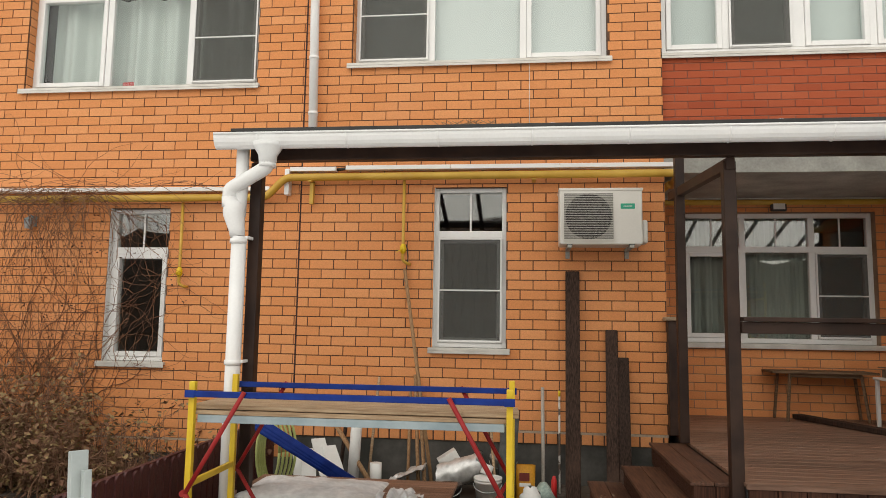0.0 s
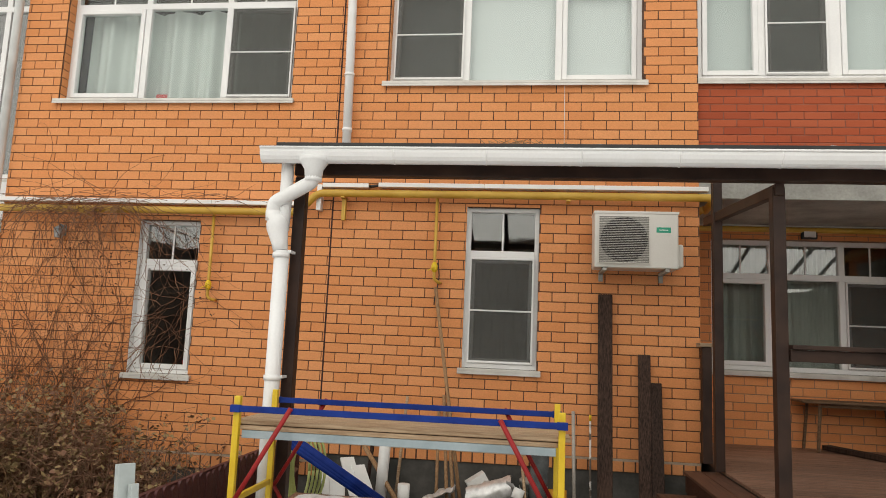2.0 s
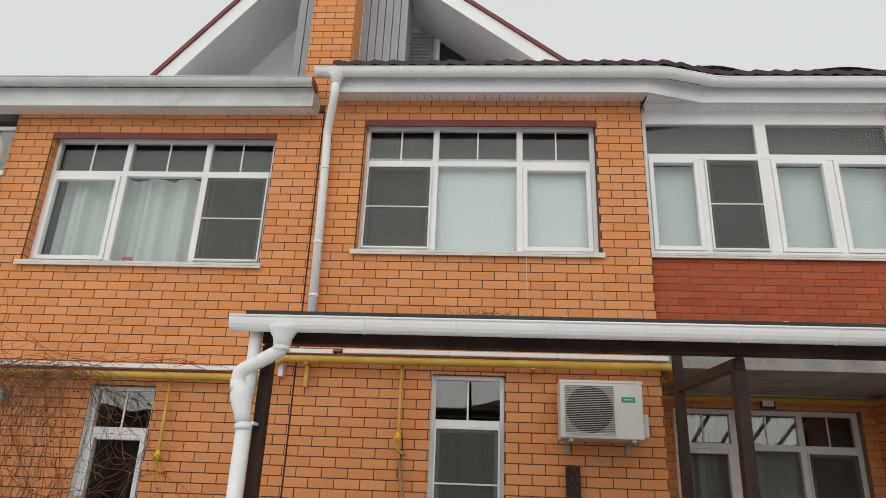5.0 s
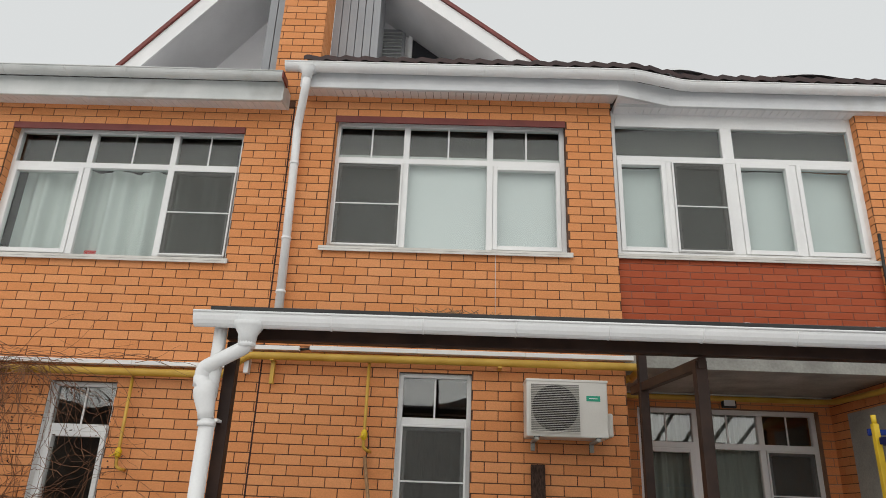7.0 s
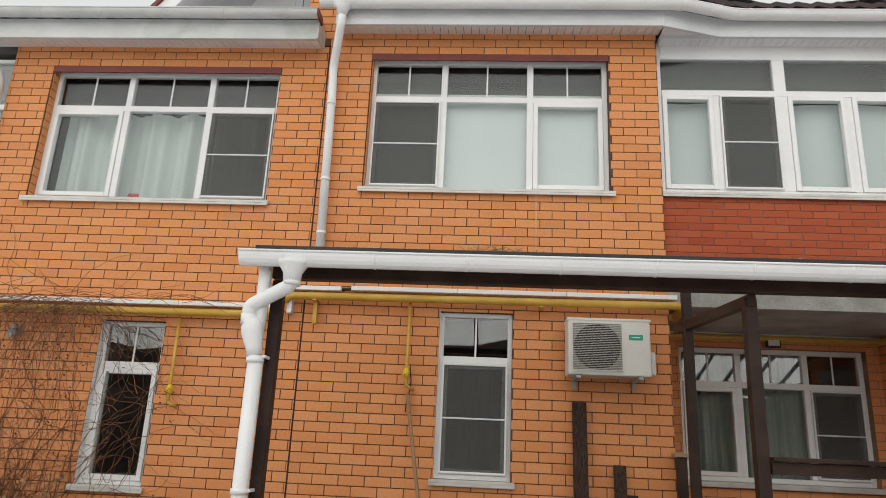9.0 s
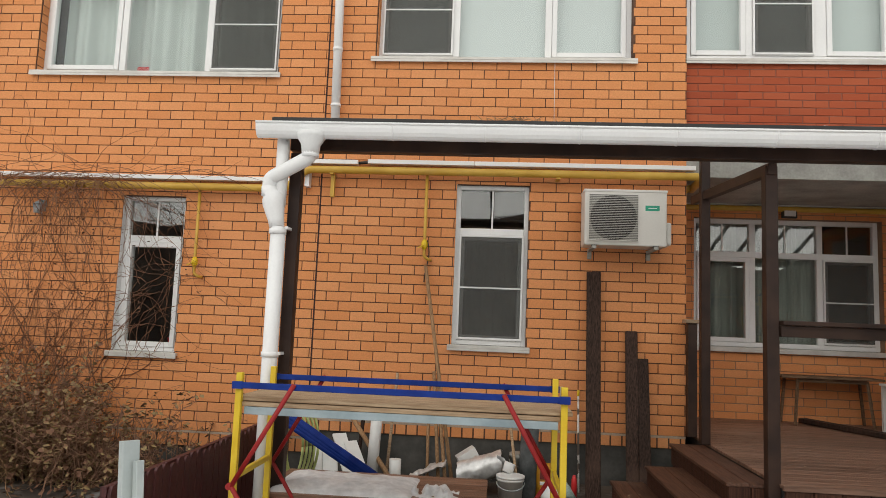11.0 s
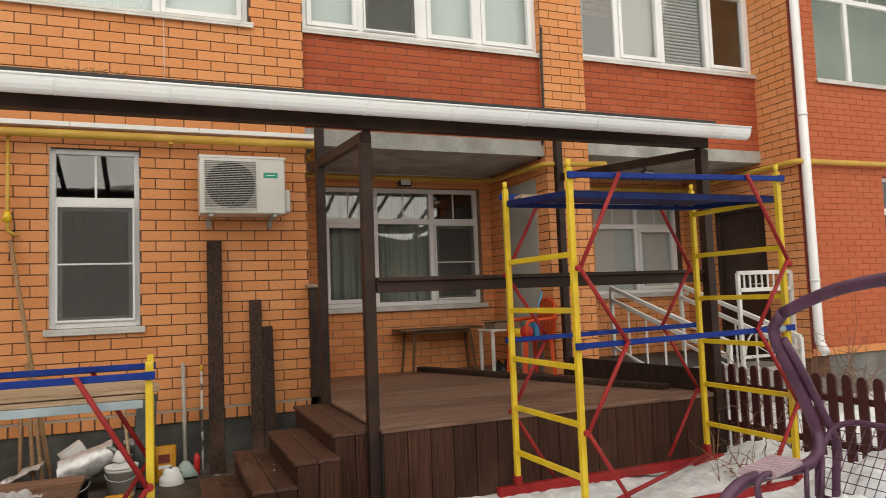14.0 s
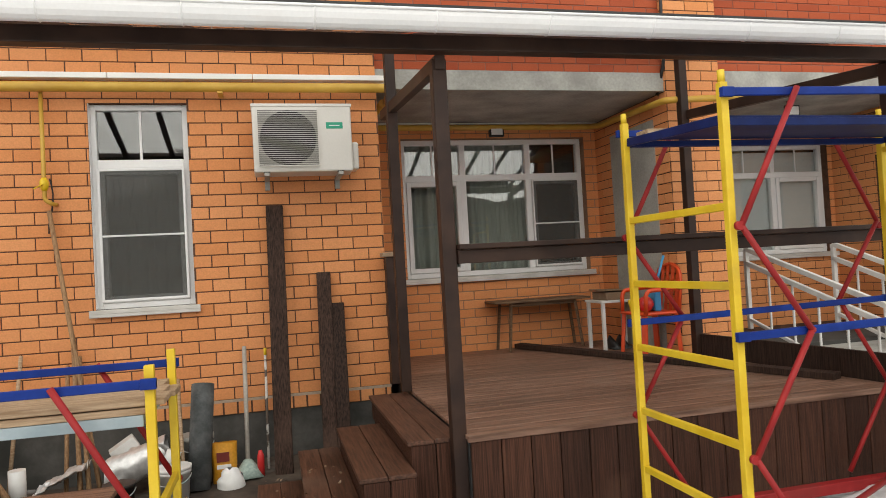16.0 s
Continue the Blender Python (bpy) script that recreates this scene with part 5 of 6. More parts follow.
whole("toy_ball", tube([(CX - 0.12, CY - 0.10, CZ + 0.075 + 0.075 * math.sin(a)) for a in (k * math.pi / 8 - math.pi / 2 for k in range(9))], [max(0.002, 0.075 * math.cos(k * math.pi / 8 - math.pi / 2)) for k in range(9)], 14), REDP, "red toy ball on the chair", "toy")
whole("toy_bucket", tube([(CX - 0.12, CY + 0.06, CZ), (CX - 0.12, CY + 0.06, CZ + 0.11)], [0.065, 0.085], 14), VALVE, "yellow toy bucket on the chair", "toy")


# ---- scaffolds ----
def scaffold(label, x0, x1, y0, y1, top, rails, hinges, base, rung_zs, tilt=0.0):
    s = thing("scaffold", label, "scaffold", group="scaffold towers", at=((x0 + x1) / 2, (y0 + y1) / 2, 0))

    def lift(x):
        return tilt * (x - x0)
    for x in (x0, x1):
        for y in (y0, y1):
            p = part("post", box(x - 0.0185, y - 0.0185, base + lift(x), x + 0.0185, y + 0.0185, top + lift(x), 0.004), YELLOW, s)
            if top > 2:
                part("post_spigot", tube([(x, y, top + lift(x)), (x, y, top + lift(x) + 0.055)], 0.016, 10), YELLOW, p)
            part("foot_sleeve", box(x - 0.025, y - 0.025, base - 0.02 + lift(x), x + 0.025, y + 0.025, base + 0.10 + lift(x), 0.003), SRED, p)
        for z in rung_zs:
            if z > 2 and x == x0:
                continue
            part("rung", beam((x, y0 + 0.022, z + lift(x)), (x, y1 - 0.022, z + lift(x)), 0.026, 0.036), YELLOW, s)
    for z in rails:
        for y, o in ((y0, -0.034), (y1, 0.034)):
            b = part("rail", beam((x0 - 0.03, y + o, z), (x1 + 0.03, y + o, z + lift(x1)), 0.020, 0.036), SBLUE, s)
            for x in (x0, x1):
                part("clamp", box(x - 0.03, y + o - 0.013, z - 0.021 + lift(x), x + 0.03, y + o + 0.013, z + 0.021 + lift(x), 0.002), SBLUE, b)
    ends = sorted({*rails, base + 0.03})
    for y, o in ((y0, -0.058), (y1, 0.058)):
        for x, d in ((x0, 0.34), (x1, -0.34)):
            for z in hinges:
                part("hinge", tube([(x, y + o - 0.012, z), (x, y + o + 0.012, z)], 0.02, 10), SRED, s)
                up = min(e for e in ends if e > z)
                dn = max(e for e in ends if e < z)
                for e in (up, dn):
                    part("brace", tube([(x + d * 0.03, y + o, z + lift(x)), (x + d, y + o, e + lift(x) + (0.018 if e > z else 0))], 0.014, 8), SRED, s)
    for y in (y0, y1):
        part("base_bar", box(x0 - 0.16, y - 0.03, base - 0.03, x1 + 0.16, y + 0.03, base + 0.035, 0.005), SRED, s)
    part("base_brace", tube([(x0, y0, base + 0.05), (x1, y1, base + 0.05)], 0.016, 8), SRED, s)
    return s


LX0, LX1, LY0, LY1 = -1.94, -0.065, -2.95, -2.33
sl = scaffold("low scaffold of yellow posts, blue rails and red braces", LX0, LX1, LY0, LY1, 1.195, [1.125], [0.56], 0.03, [0.25, 0.60])
for k in range(3):
    w = (LY1 - LY0 - 0.02) / 3
    part("plank", box(LX0 - 0.02, LY0 + 0.01 + k * w + 0.004, 1.033, LX1 + 0.05 - 0.03 * k, LY0 + 0.01 + (k + 1) * w - 0.004, 1.058, 0.004), WOOD, sl, "pale weathered scaffold plank")
    part("plank", box(LX0 + 0.01 * k, LY0 + 0.004 + k * w + 0.004, 1.002, LX1 - 0.02 + 0.03 * k, LY0 + 0.004 + (k + 1) * w - 0.004, 1.028, 0.004), WOOD, sl, "pale weathered scaffold plank")
for y in (LY0 + 0.03, LY1 - 0.03):
    part("platform_beam", box(LX0 + 0.03, y - 0.02, 0.955, LX1 - 0.03, y + 0.02, 1.0, 0.003), STEEL, sl, "grey steel beam")
for x in (LX0 + 0.05, -1.0, LX1 - 0.05):
    part("platform_cross", box(x - 0.02, LY0 + 0.052, 0.962, x + 0.02, LY1 - 0.052, 0.998, 0.003), STEEL, sl)
RX0, RX1, RY0, RY1 = 2.375, 4.125, -3.25, -2.38
sr = scaffold("tall scaffold tower of yellow posts, blue rails and red braces", RX0, RX1, RY0, RY1, 2.255, [1.14, 2.205], [0.62, 1.62], 0.07, [0.34, 0.66, 1.01, 1.36, 1.71, 2.055], 0.016)
for k in range(6):
    w = (RY1 - RY0 - 0.06) / 6
    zt = 2.105 + k * 0.010
    part("platform_board", box(RX0 + 0.03, RY0 + 0.03 + k * w + 0.014, zt, RX1 - 0.03, RY0 + 0.03 + (k + 1) * w - 0.014, zt + 0.015, 0.003), PLATFORM, sr, "blue board darkened for its shaded underside")
for y, z in ((RY0 + 0.03, 2.068), (RY1 - 0.03, 2.118)):
    part("platform_beam", box(RX0 + 0.02, y - 0.018, z, RX1 - 0.02, y + 0.018, z + 0.034, 0.003), PLATFORM, sr)
for x in (RX0 + 0.005, RX1 - 0.005):
    part("platform_end", beam((x, RY0 + 0.03, 2.095), (x, RY1 - 0.03, 2.145), 0.022, 0.045), PLATFORM, sr)
part("plank", beam((RX0 + 0.05, RY1 - 0.10, 2.182), (RX1 - 0.1, RY1 - 0.08, 2.182), 0.12, 0.03), WOOD, sr, "pale plank on the platform")

# ---- yard things along the wall ----
def plank(label, p, q, w, t, m, name="plank"):
    return whole(name, beam(p, q, w, t, None, 0.005), m, label, "plank")


plank("tall blackened plank leaning on the wall", (0.475, -0.035, 2.085), (0.45, -0.42, 0.0), 0.135, 0.04, PLANKDARK)
plank("dark plank leaning on the wall", (0.845, -0.03, 1.52), (0.81, -0.36, 0.12), 0.115, 0.04, PLANKDARK)
plank("shorter dark plank leaning beside it", (0.945, -0.075, 1.26), (0.915, -0.42, 0.12), 0.105, 0.04, PLANKDARK)


def stick(name, label, p, q, r, m):
    return whole(name, tube([p, q], r, 8), m, label, name.split("_")[0])


sh = thing("broom", "grey broom handle with a green brush", "broom", at=(0.19, -0.3, 0))
part("handle", tube([(0.185, -0.06, 0.96), (0.185, -0.38, 0.10)], 0.017, 10), surf("grey_handle", (0.36, 0.33, 0.29), (0.44, 0.41, 0.36), 5, 0.7), sh)
part("brush", tube([(0.185, -0.37, 0.14), (0.185, -0.39, 0.09), (0.19, -0.42, 0.0)], [0.03, 0.07, 0.12], 12), surf("pale_green_bristles", (0.30, 0.40, 0.36), (0.4, 0.5, 0.45), 30, 0.8, 0.6), sh)
rod = thing("marking_rod", "thin peeling white rod with a yellow tip", "rod", at=(0.34, -0.2, 0))
part("shaft", tube([(0.345, -0.05, 0.88), (0.335, -0.30, 0.0)], 0.010, 8), surf("peeling_white", (0.12, 0.09, 0.07), (0.7, 0.68, 0.64), 14, 0.7, 0.2, low=0.45, high=0.5), rod)
part("tip", tube([(0.346, -0.05, 0.935), (0.345, -0.05, 0.88)], 0.012, 8), VALVE, rod)
whole("spray_can", tube([(0.28, -0.42, 0.0), (0.28, -0.42, 0.17), (0.28, -0.42, 0.19), (0.28, -0.42, 0.21)], [0.026, 0.026, 0.018, 0.012], 12), REDP, "red spray can on the ground", "can")
whole("felt_roll", tube([(-0.155, -0.55, 0.0), (-0.115, -0.33, 0.73)], 0.082, 20), RUBBER, "dark grey roll of roofing felt leaning upright", "roll")
bag = thing("cement_bag", "orange printed bag of dry mix, open", "bag", at=(0.02, -0.4, 0))
part("sack", sheet_grid(24, 8, lambda u, v: (0.02 + (0.085 + 0.01 * v) * math.copysign(abs(math.cos(u * 6.283)) ** 0.6, math.cos(u * 6.283)), -0.42 + (0.06 - 0.03 * v) * math.sin(u * 6.283) + 0.02 * noise.noise((u * 5, v * 3, 2)), v * 0.30)), BAG, bag)
part("text_bar", box(-0.03, -0.487, 0.12, 0.07, -0.482, 0.15), PLASTW, bag)
part("picture_bar", box(-0.03, -0.487, 0.17, 0.06, -0.482, 0.24), TRIM, bag)
whole("white_bag", sheet_grid(20, 8, lambda u, v: (0.07 + 0.10 * math.cos(u * 6.283) * math.cos(v * 1.5) ** 0.5 * (1 + 0.2 * noise.noise((u * 4, v * 4, 1))), -0.58 + 0.08 * math.sin(u * 6.283) * math.cos(v * 1.5) ** 0.5, v * 0.15 + 0.03 * noise.noise((u * 5, v * 4, 6)) * v)), PLASTW, "half-empty white plastic bag", "bag")
for k, (p, q, r_, m, lb) in enumerate((
        ((-1.19, -0.045, 2.10), (-0.80, -0.52, 0.0), 0.018, STICK, "long bare stick leaning on the wall"),
        ((-1.06, -0.05, 1.05), (-0.93, -0.55, 0.0), 0.017, STICK, "bare stick leaning on the wall"),
        ((-1.02, -0.06, 0.98), (-0.86, -0.60, 0.0), 0.017, STICK, "bare stick leaning on the wall"),
        ((-1.10, -0.07, 0.92), (-1.05, -0.45, 0.0), 0.015, STICK, "grey stick leaning on the wall"),
        ((-1.42, -0.05, 1.02), (-1.45, -0.35, 0.0), 0.015, WOOD, "pale tool handle leaning on the wall"),
        ((-2.0, -0.10, 0.80), (-1.25, -0.70, 0.0), 0.022, STICK, "brown pole leaning across the wall"),
        ((-0.32, -0.10, 0.75), (-0.22, -0.80, 0.0), 0.014, WOOD, "pale tool handle leaning on the wall"),
        ((-1.72, -0.06, 0.80), (-1.74, -0.30, 0.0), 0.02, PLANKDARK, "dark stick leaning on the wall"))):
    stick("stick", lb, p, q, r_, m)
whole("plastic_pipe", tube([(-1.53, -0.44, 0.86), (-1.56, -0.50, 0.0)], 0.052, 20), PLASTW, "white plastic pipe leaning on the wall", "pipe")
whole("plastic_pipe", tube([(-1.35, -0.45, 0.0), (-1.35, -0.45, 0.27)], 0.055, 18), PLASTW, "short white pipe offcut standing upright", "pipe")
for k in range(12):
    a, c = (k % 4) * 0.036, (k // 4) * 0.034
    whole("blue_tube", tube([(-2.12 + a * 0.4, -1.62 + a * 0.6, 0.76 + c * 0.9 - a * 0.2), (-1.30 + a * 0.5, -0.95 + a * 0.5, 0.06 + c * 0.6)], 0.019, 10), SBLUE, "blue scaffold tube in a leaning bundle", "tube")
for k, (x, z, lean) in enumerate(((-1.98, 0.40, 0.05), (-1.90, 0.43, 0.02), (-1.82, 0.52, 0.18), (-1.72, 0.46, 0.2))):
    whole("panel_offcut", beam((x, -0.75, z), (x + lean + 0.1, -1.1, 0.0), 0.13, 0.018), PLASTW, "white plastic panel offcut leaning in a stack", "panel")
hose = thing("hose", "coil of pale green garden hose", "hose", at=(-2.1, -1.0, 0.4))
for k in range(5):
    o = k * 0.03
    part("loop", tube([(-2.13 + o * 0.5 + (0.10 + 0.01 * k) * math.cos(a), -1.15 + o, 0.46 + (0.28 + 0.008 * k) * math.sin(a)) for a in (j * 2 * math.pi / 28 for j in range(29))], 0.012, 7), HOSE, hose)
foil = thing("foil_roll", "crumpled roll of foil insulation", "roll", at=(-0.55, -0.4, 0.2))
part("roll", sheet_grid(40, 10, lambda u, v: (-0.78 + v * 0.40 + 0.02 * noise.noise((u * 9, v * 5, 1)), -0.42 + (0.12 + 0.02 * noise.noise((u * 7, v * 6, 2))) * math.cos(u * 6.283), 0.15 + v * 0.13 + (0.12 + 0.025 * noise.noise((u * 8, v * 7, 3))) * math.sin(u * 6.283))), FOIL, foil)
part("loose_end", sheet_grid(16, 8, lambda u, v: (-0.42 + u * 0.14, -0.50 + 0.05 * math.sin(v * 5), 0.22 + v * 0.16 - u * 0.08 + 0.02 * noise.noise((u * 6, v * 6, 4)))), FOIL, foil)
whole("foil_scrap", sheet_grid(16, 16, lambda u, v: (-1.22 + u * 0.34, -0.62 + v * 0.22, 0.12 + 0.16 * u + 0.06 * noise.noise((u * 7, v * 7, 8)))), FOIL, "crumpled foil scrap among the sticks", "foil", smooth=False)


def bucket(label, x, y, r0, h, m, lid=None):
    k = thing("bucket", label, "bucket", group="buckets", at=(x, y, 0))
    part("tub", tube([(x, y, 0.0), (x, y, h * 0.9), (x, y, h * 0.9), (x, y, h)], [r0 * 0.85, r0 * 0.98, r0 * 1.05, r0 * 1.05], 22), m, k)
    part("handle", tube([(x + r0 * 1.06 * math.cos(a), y - 0.02 - 0.12 * math.sin(a), h * 0.85 - 0.05 * math.sin(a)) for a in (j * math.pi / 12 for j in range(13))], 0.004, 5), TIN, k)
    if lid:
        part("lid", tube([(x, y, h), (x, y, h + 0.02)], r0 * 1.08, 22), lid, k)


bucket("white plastic paint bucket with a lid", -0.30, -0.72, 0.115, 0.22, PLASTW, PLASTW)
bucket("grey plastic bucket behind the scaffold", -0.18, -0.32, 0.12, 0.36, PLASTER)
bucket("small black plastic bucket by the wall", -0.62, -0.85, 0.10, 0.20, BLACK)
whole("paint_can", tube([(-0.33, -0.62, 0.24), (-0.30, -0.60, 0.32)], 0.05, 16), PLASTW, "white can lying on the bucket", "can")
whole("paper_sack", box(-0.42, -1.10, 0.0, -0.22, -0.98, 0.08, 0.03), BAG, "yellow and black printed sack on the ground", "sack")
whole("carton", beam((-0.78, -0.24, 0.24), (-0.62, -0.20, 0.34), 0.13, 0.10), PLASTW, "white carton among the sticks", "box")
tb = thing("garden_bench", "low dark bench under melting snow", "bench", at=(-1.26, -1.9, 0))
for k in range(4):
    y0 = -2.28 + k * 0.2
    part("slat", box(-2.03, y0 + 0.004, 0.325, -0.49, y0 + 0.196, 0.355, 0.005), DECKX, tb)
for x in (-1.85, -0.68):
    for y in (-2.2, -1.58):
        part("leg", box(x - 0.035, y - 0.035, -0.06, x + 0.035, y + 0.035, 0.325, 0.004), PLANKDARK, tb)
    part("cross_beam", box(x - 0.03, -2.16, 0.26, x + 0.03, -1.62, 0.324, 0.003), PLANKDARK, tb)
whole("snow", sheet_grid(50, 26, lambda u, v: (-1.97 + u * 0.98, -2.24 + v * 0.62, 0.352 + 0.065 * min(1, 5 * min(u, 1 - u, v * 0.7, (1 - v) * 0.7)) ** 0.5 * (1 - 0.25 * u) + 0.012 * noise.noise((u * 9, v * 6, 1)) * min(1, 6 * min(u, 1 - u, v, 1 - v)))), SNOW, "thick slab of melting snow on the bench", "snow", kind="stuff")
whole("snow", sheet_grid(30, 20, lambda u, v: (-1.02 + u * 0.34, -2.20 + v * 0.36, 0.35 + max(-0.004, 0.05 * math.sin(math.pi * u) * math.sin(math.pi * v) + 0.05 * noise.noise((u * 7, v * 6, 5)) - 0.008))), SNOW, "crumbled snow on the bench", "snow", kind="stuff")


# ---- fences ----
def picket(x, y, zt, zb, along_y, w=0.085):
    b = bmesh.new()
    prof = [(-w / 2, zb), (w / 2, zb), (w / 2, zt - 0.045)] + [(w / 2 * math.cos(a), zt - 0.045 + 0.045 * math.sin(a)) for a in (k * math.pi / 6 for k in range(1, 6))] + [(-w / 2, zt - 0.045)]
    f = [[b.verts.new((x + d, y + s, z) if along_y else (x + s, y + d, z)) for s, z in prof] for d in (-0.01, 0.01)]
    b.faces.new(f[0]), b.faces.new(f[1][::-1])
    for k in range(len(prof)):
        b.faces.new((f[0][k], f[0][(k + 1) % len(prof)], f[1][(k + 1) % len(prof)], f[1][k]))
    bmesh.ops.recalc_face_normals(b, faces=b.faces[:])
    return b


def fence(label, x, y0, y1, gap, zt, side, w=0.085):
    f = thing("picket_fence", label, "fence", group="picket fences", at=(x, (y0 + y1) / 2, 0))
    n = int((y1 - y0) / gap)
    r = random.Random(int(x * 10))
    for k in range(n):
        y = y0 + (k + 0.5) * gap
        part("picket", picket(x + r.uniform(-0.004, 0.004), y, zt + r.uniform(-0.012, 0.012), -0.05, True, w), FENCE, f)
    for z in (0.2, 0.55):
        part("rail", box(x + 0.012 * side, y0, z, x + 0.042 * side, y1, z + 0.05, 0.003), FENCE, f)
    for y in (y0 + 0.05, y1 - 0.05):
        part("post", box(x + 0.043 * side - 0.03, y - 0.03, -0.1, x + 0.043 * side + 0.03, y + 0.03, zt - 0.06, 0.004), FENCE, f)


fence("dark red picket fence beside the garden bed", -2.46, -3.35, -0.08, 0.098, 0.60, -1)
fence("dark red picket fence beside the deck", 4.82, -6.4, -1.72, 0.128, 0.765, 1, 0.076)
whole("fence_post", box(4.60, -1.95, -0.1, 4.66, -1.89, 1.35, 0.006), BROWN, "thin brown steel post beside the deck", "post")
whole("zinc_profile", beam((-2.33, -3.42, 0.86), (-2.24, -3.50, 0.0), 0.085, 0.06), TIN, "bent pale zinc profile standing by the fence", "metal profile")
b = beam((-2.255, -3.455, 0.77), (-2.165, -3.53, 0.0), 0.04, 0.05)
whole("zinc_profile", b, TIN, "narrow zinc profile standing by the fence", "metal profile")
whole("garden_crate", box(-3.3, -2.6, 0.0, -3.0, -2.35, 0.26, 0.03), surf("ochre_plastic", (0.5, 0.3, 0.02), (0.6, 0.4, 0.04), 5, 0.5), "ochre plastic crate in the garden bed", "crate")


# ---- porch stairs with white railing ----
ps = thing("porch_stairs", "concrete porch stairs with snow on the treads", "stairs", kind="structure", at=(6.2, -0.8, 0))
for k in range(3):
    part("step", box(5.65, -0.35 - (k + 1) * 0.30, -0.1, 6.65, -0.35 - k * 0.30, 0.46 - (k + 1) * 0.14, 0.008), CONCRETE, ps)


def railing(label, pts, height, bars, ornament=False):
    rl = thing("railing", label, "railing", group="porch railings", at=pts[0])
    p, q = Vector(pts[0]), Vector(pts[1])
    up = Vector((0, 0, height))
    for f in (1.0, 0.82):
        part("rail", beam(p + up * f, q + up * f, 0.045, 0.05), PLASTW, rl)
    part("lower_rail", beam(p + up * 0.12, q + up * 0.12, 0.035, 0.035), PLASTW, rl)
    for c in (p, q):
        part("post", beam(c, c + up, 0.045, 0.045), PLASTW, rl)
    for k in range(1, bars):
        c = p + (q - p) * (k / bars)
        part("bar", beam(c + up * (0.82 if ornament else 0.12), c + up * (1.0 if ornament else 0.82), 0.02, 0.02), PLASTW, rl)
    if ornament:
        c, hw = (p + q) / 2, (q - p).length * 0.45
        d = (q - p).normalized()
        part("arch", tube([c + d * hw * math.cos(a) + Vector((0, 0, height * 0.14 + hw * 0.9 * math.sin(a))) for a in (j * math.pi / 14 for j in range(15))], 0.012, 7), PLASTW, rl)
        for j in range(1, 6):
            a = j * math.pi / 6
            part("ray", beam(c + up * 0.14, c + d * hw * math.cos(a) + Vector((0, 0, height * 0.14 + hw * 0.9 * math.sin(a))), 0.012, 0.012), PLASTW, rl)


railing("white welded stair railing going down from the porch", ((5.62, 0.9, 0.62), (5.62, -1.15, -0.02)), 0.90, 6)
railing("white welded stair railing going down from the porch", ((6.66, 0.75, 0.62), (6.66, -1.15, -0.02)), 0.90, 6)
railing("white welded railing with an arch in front of the door", ((6.62, -0.33, 0.46), (7.50, -0.33, 0.46)), 1.18, 9, True)

# ---- downpipe of the red house ----
dp = thing("downpipe", "white downpipe on the corner of the red house", "pipe", at=(7.5, -0.62, 0))
part("pipe", tube(rounded([(7.56, -0.64, 6.5), (7.56, -0.64, 0.75), (7.52, -0.75, 0.62)], 0.06), 0.055, 16), WHITE, dp)
for z in (1.5, 3.6, 5.2):
    part("pipe_clip", tube([(7.56, -0.64, z), (7.56, -0.64, z + 0.03)], 0.061, 16), WHITE, dp)
whole("trim_corner", box(7.53, -0.562, 0.6, 7.66, -0.551, 6.5), surf("dark_red_corner", (0.22, 0.03, 0.025), (0.27, 0.04, 0.03), 4, 0.7), "dark red corner strip of the house", "trim", kind="structure")
whole("junction_box", box(9.88, -0.60, 2.55, 9.94, -0.552, 2.61, 0.006), PLASTW, "small white junction box on the red wall", "box")

# ---- swing bench: its length runs towards the lawn, the seat faces the path ----
sw = thing("garden_swing", "purple tubular garden swing with a wire seat", "swing", at=(3.0, -4.98, 0))
SWING_MID = -4.98


def end_y(y, far):
    return 2 * SWING_MID - y if far else y


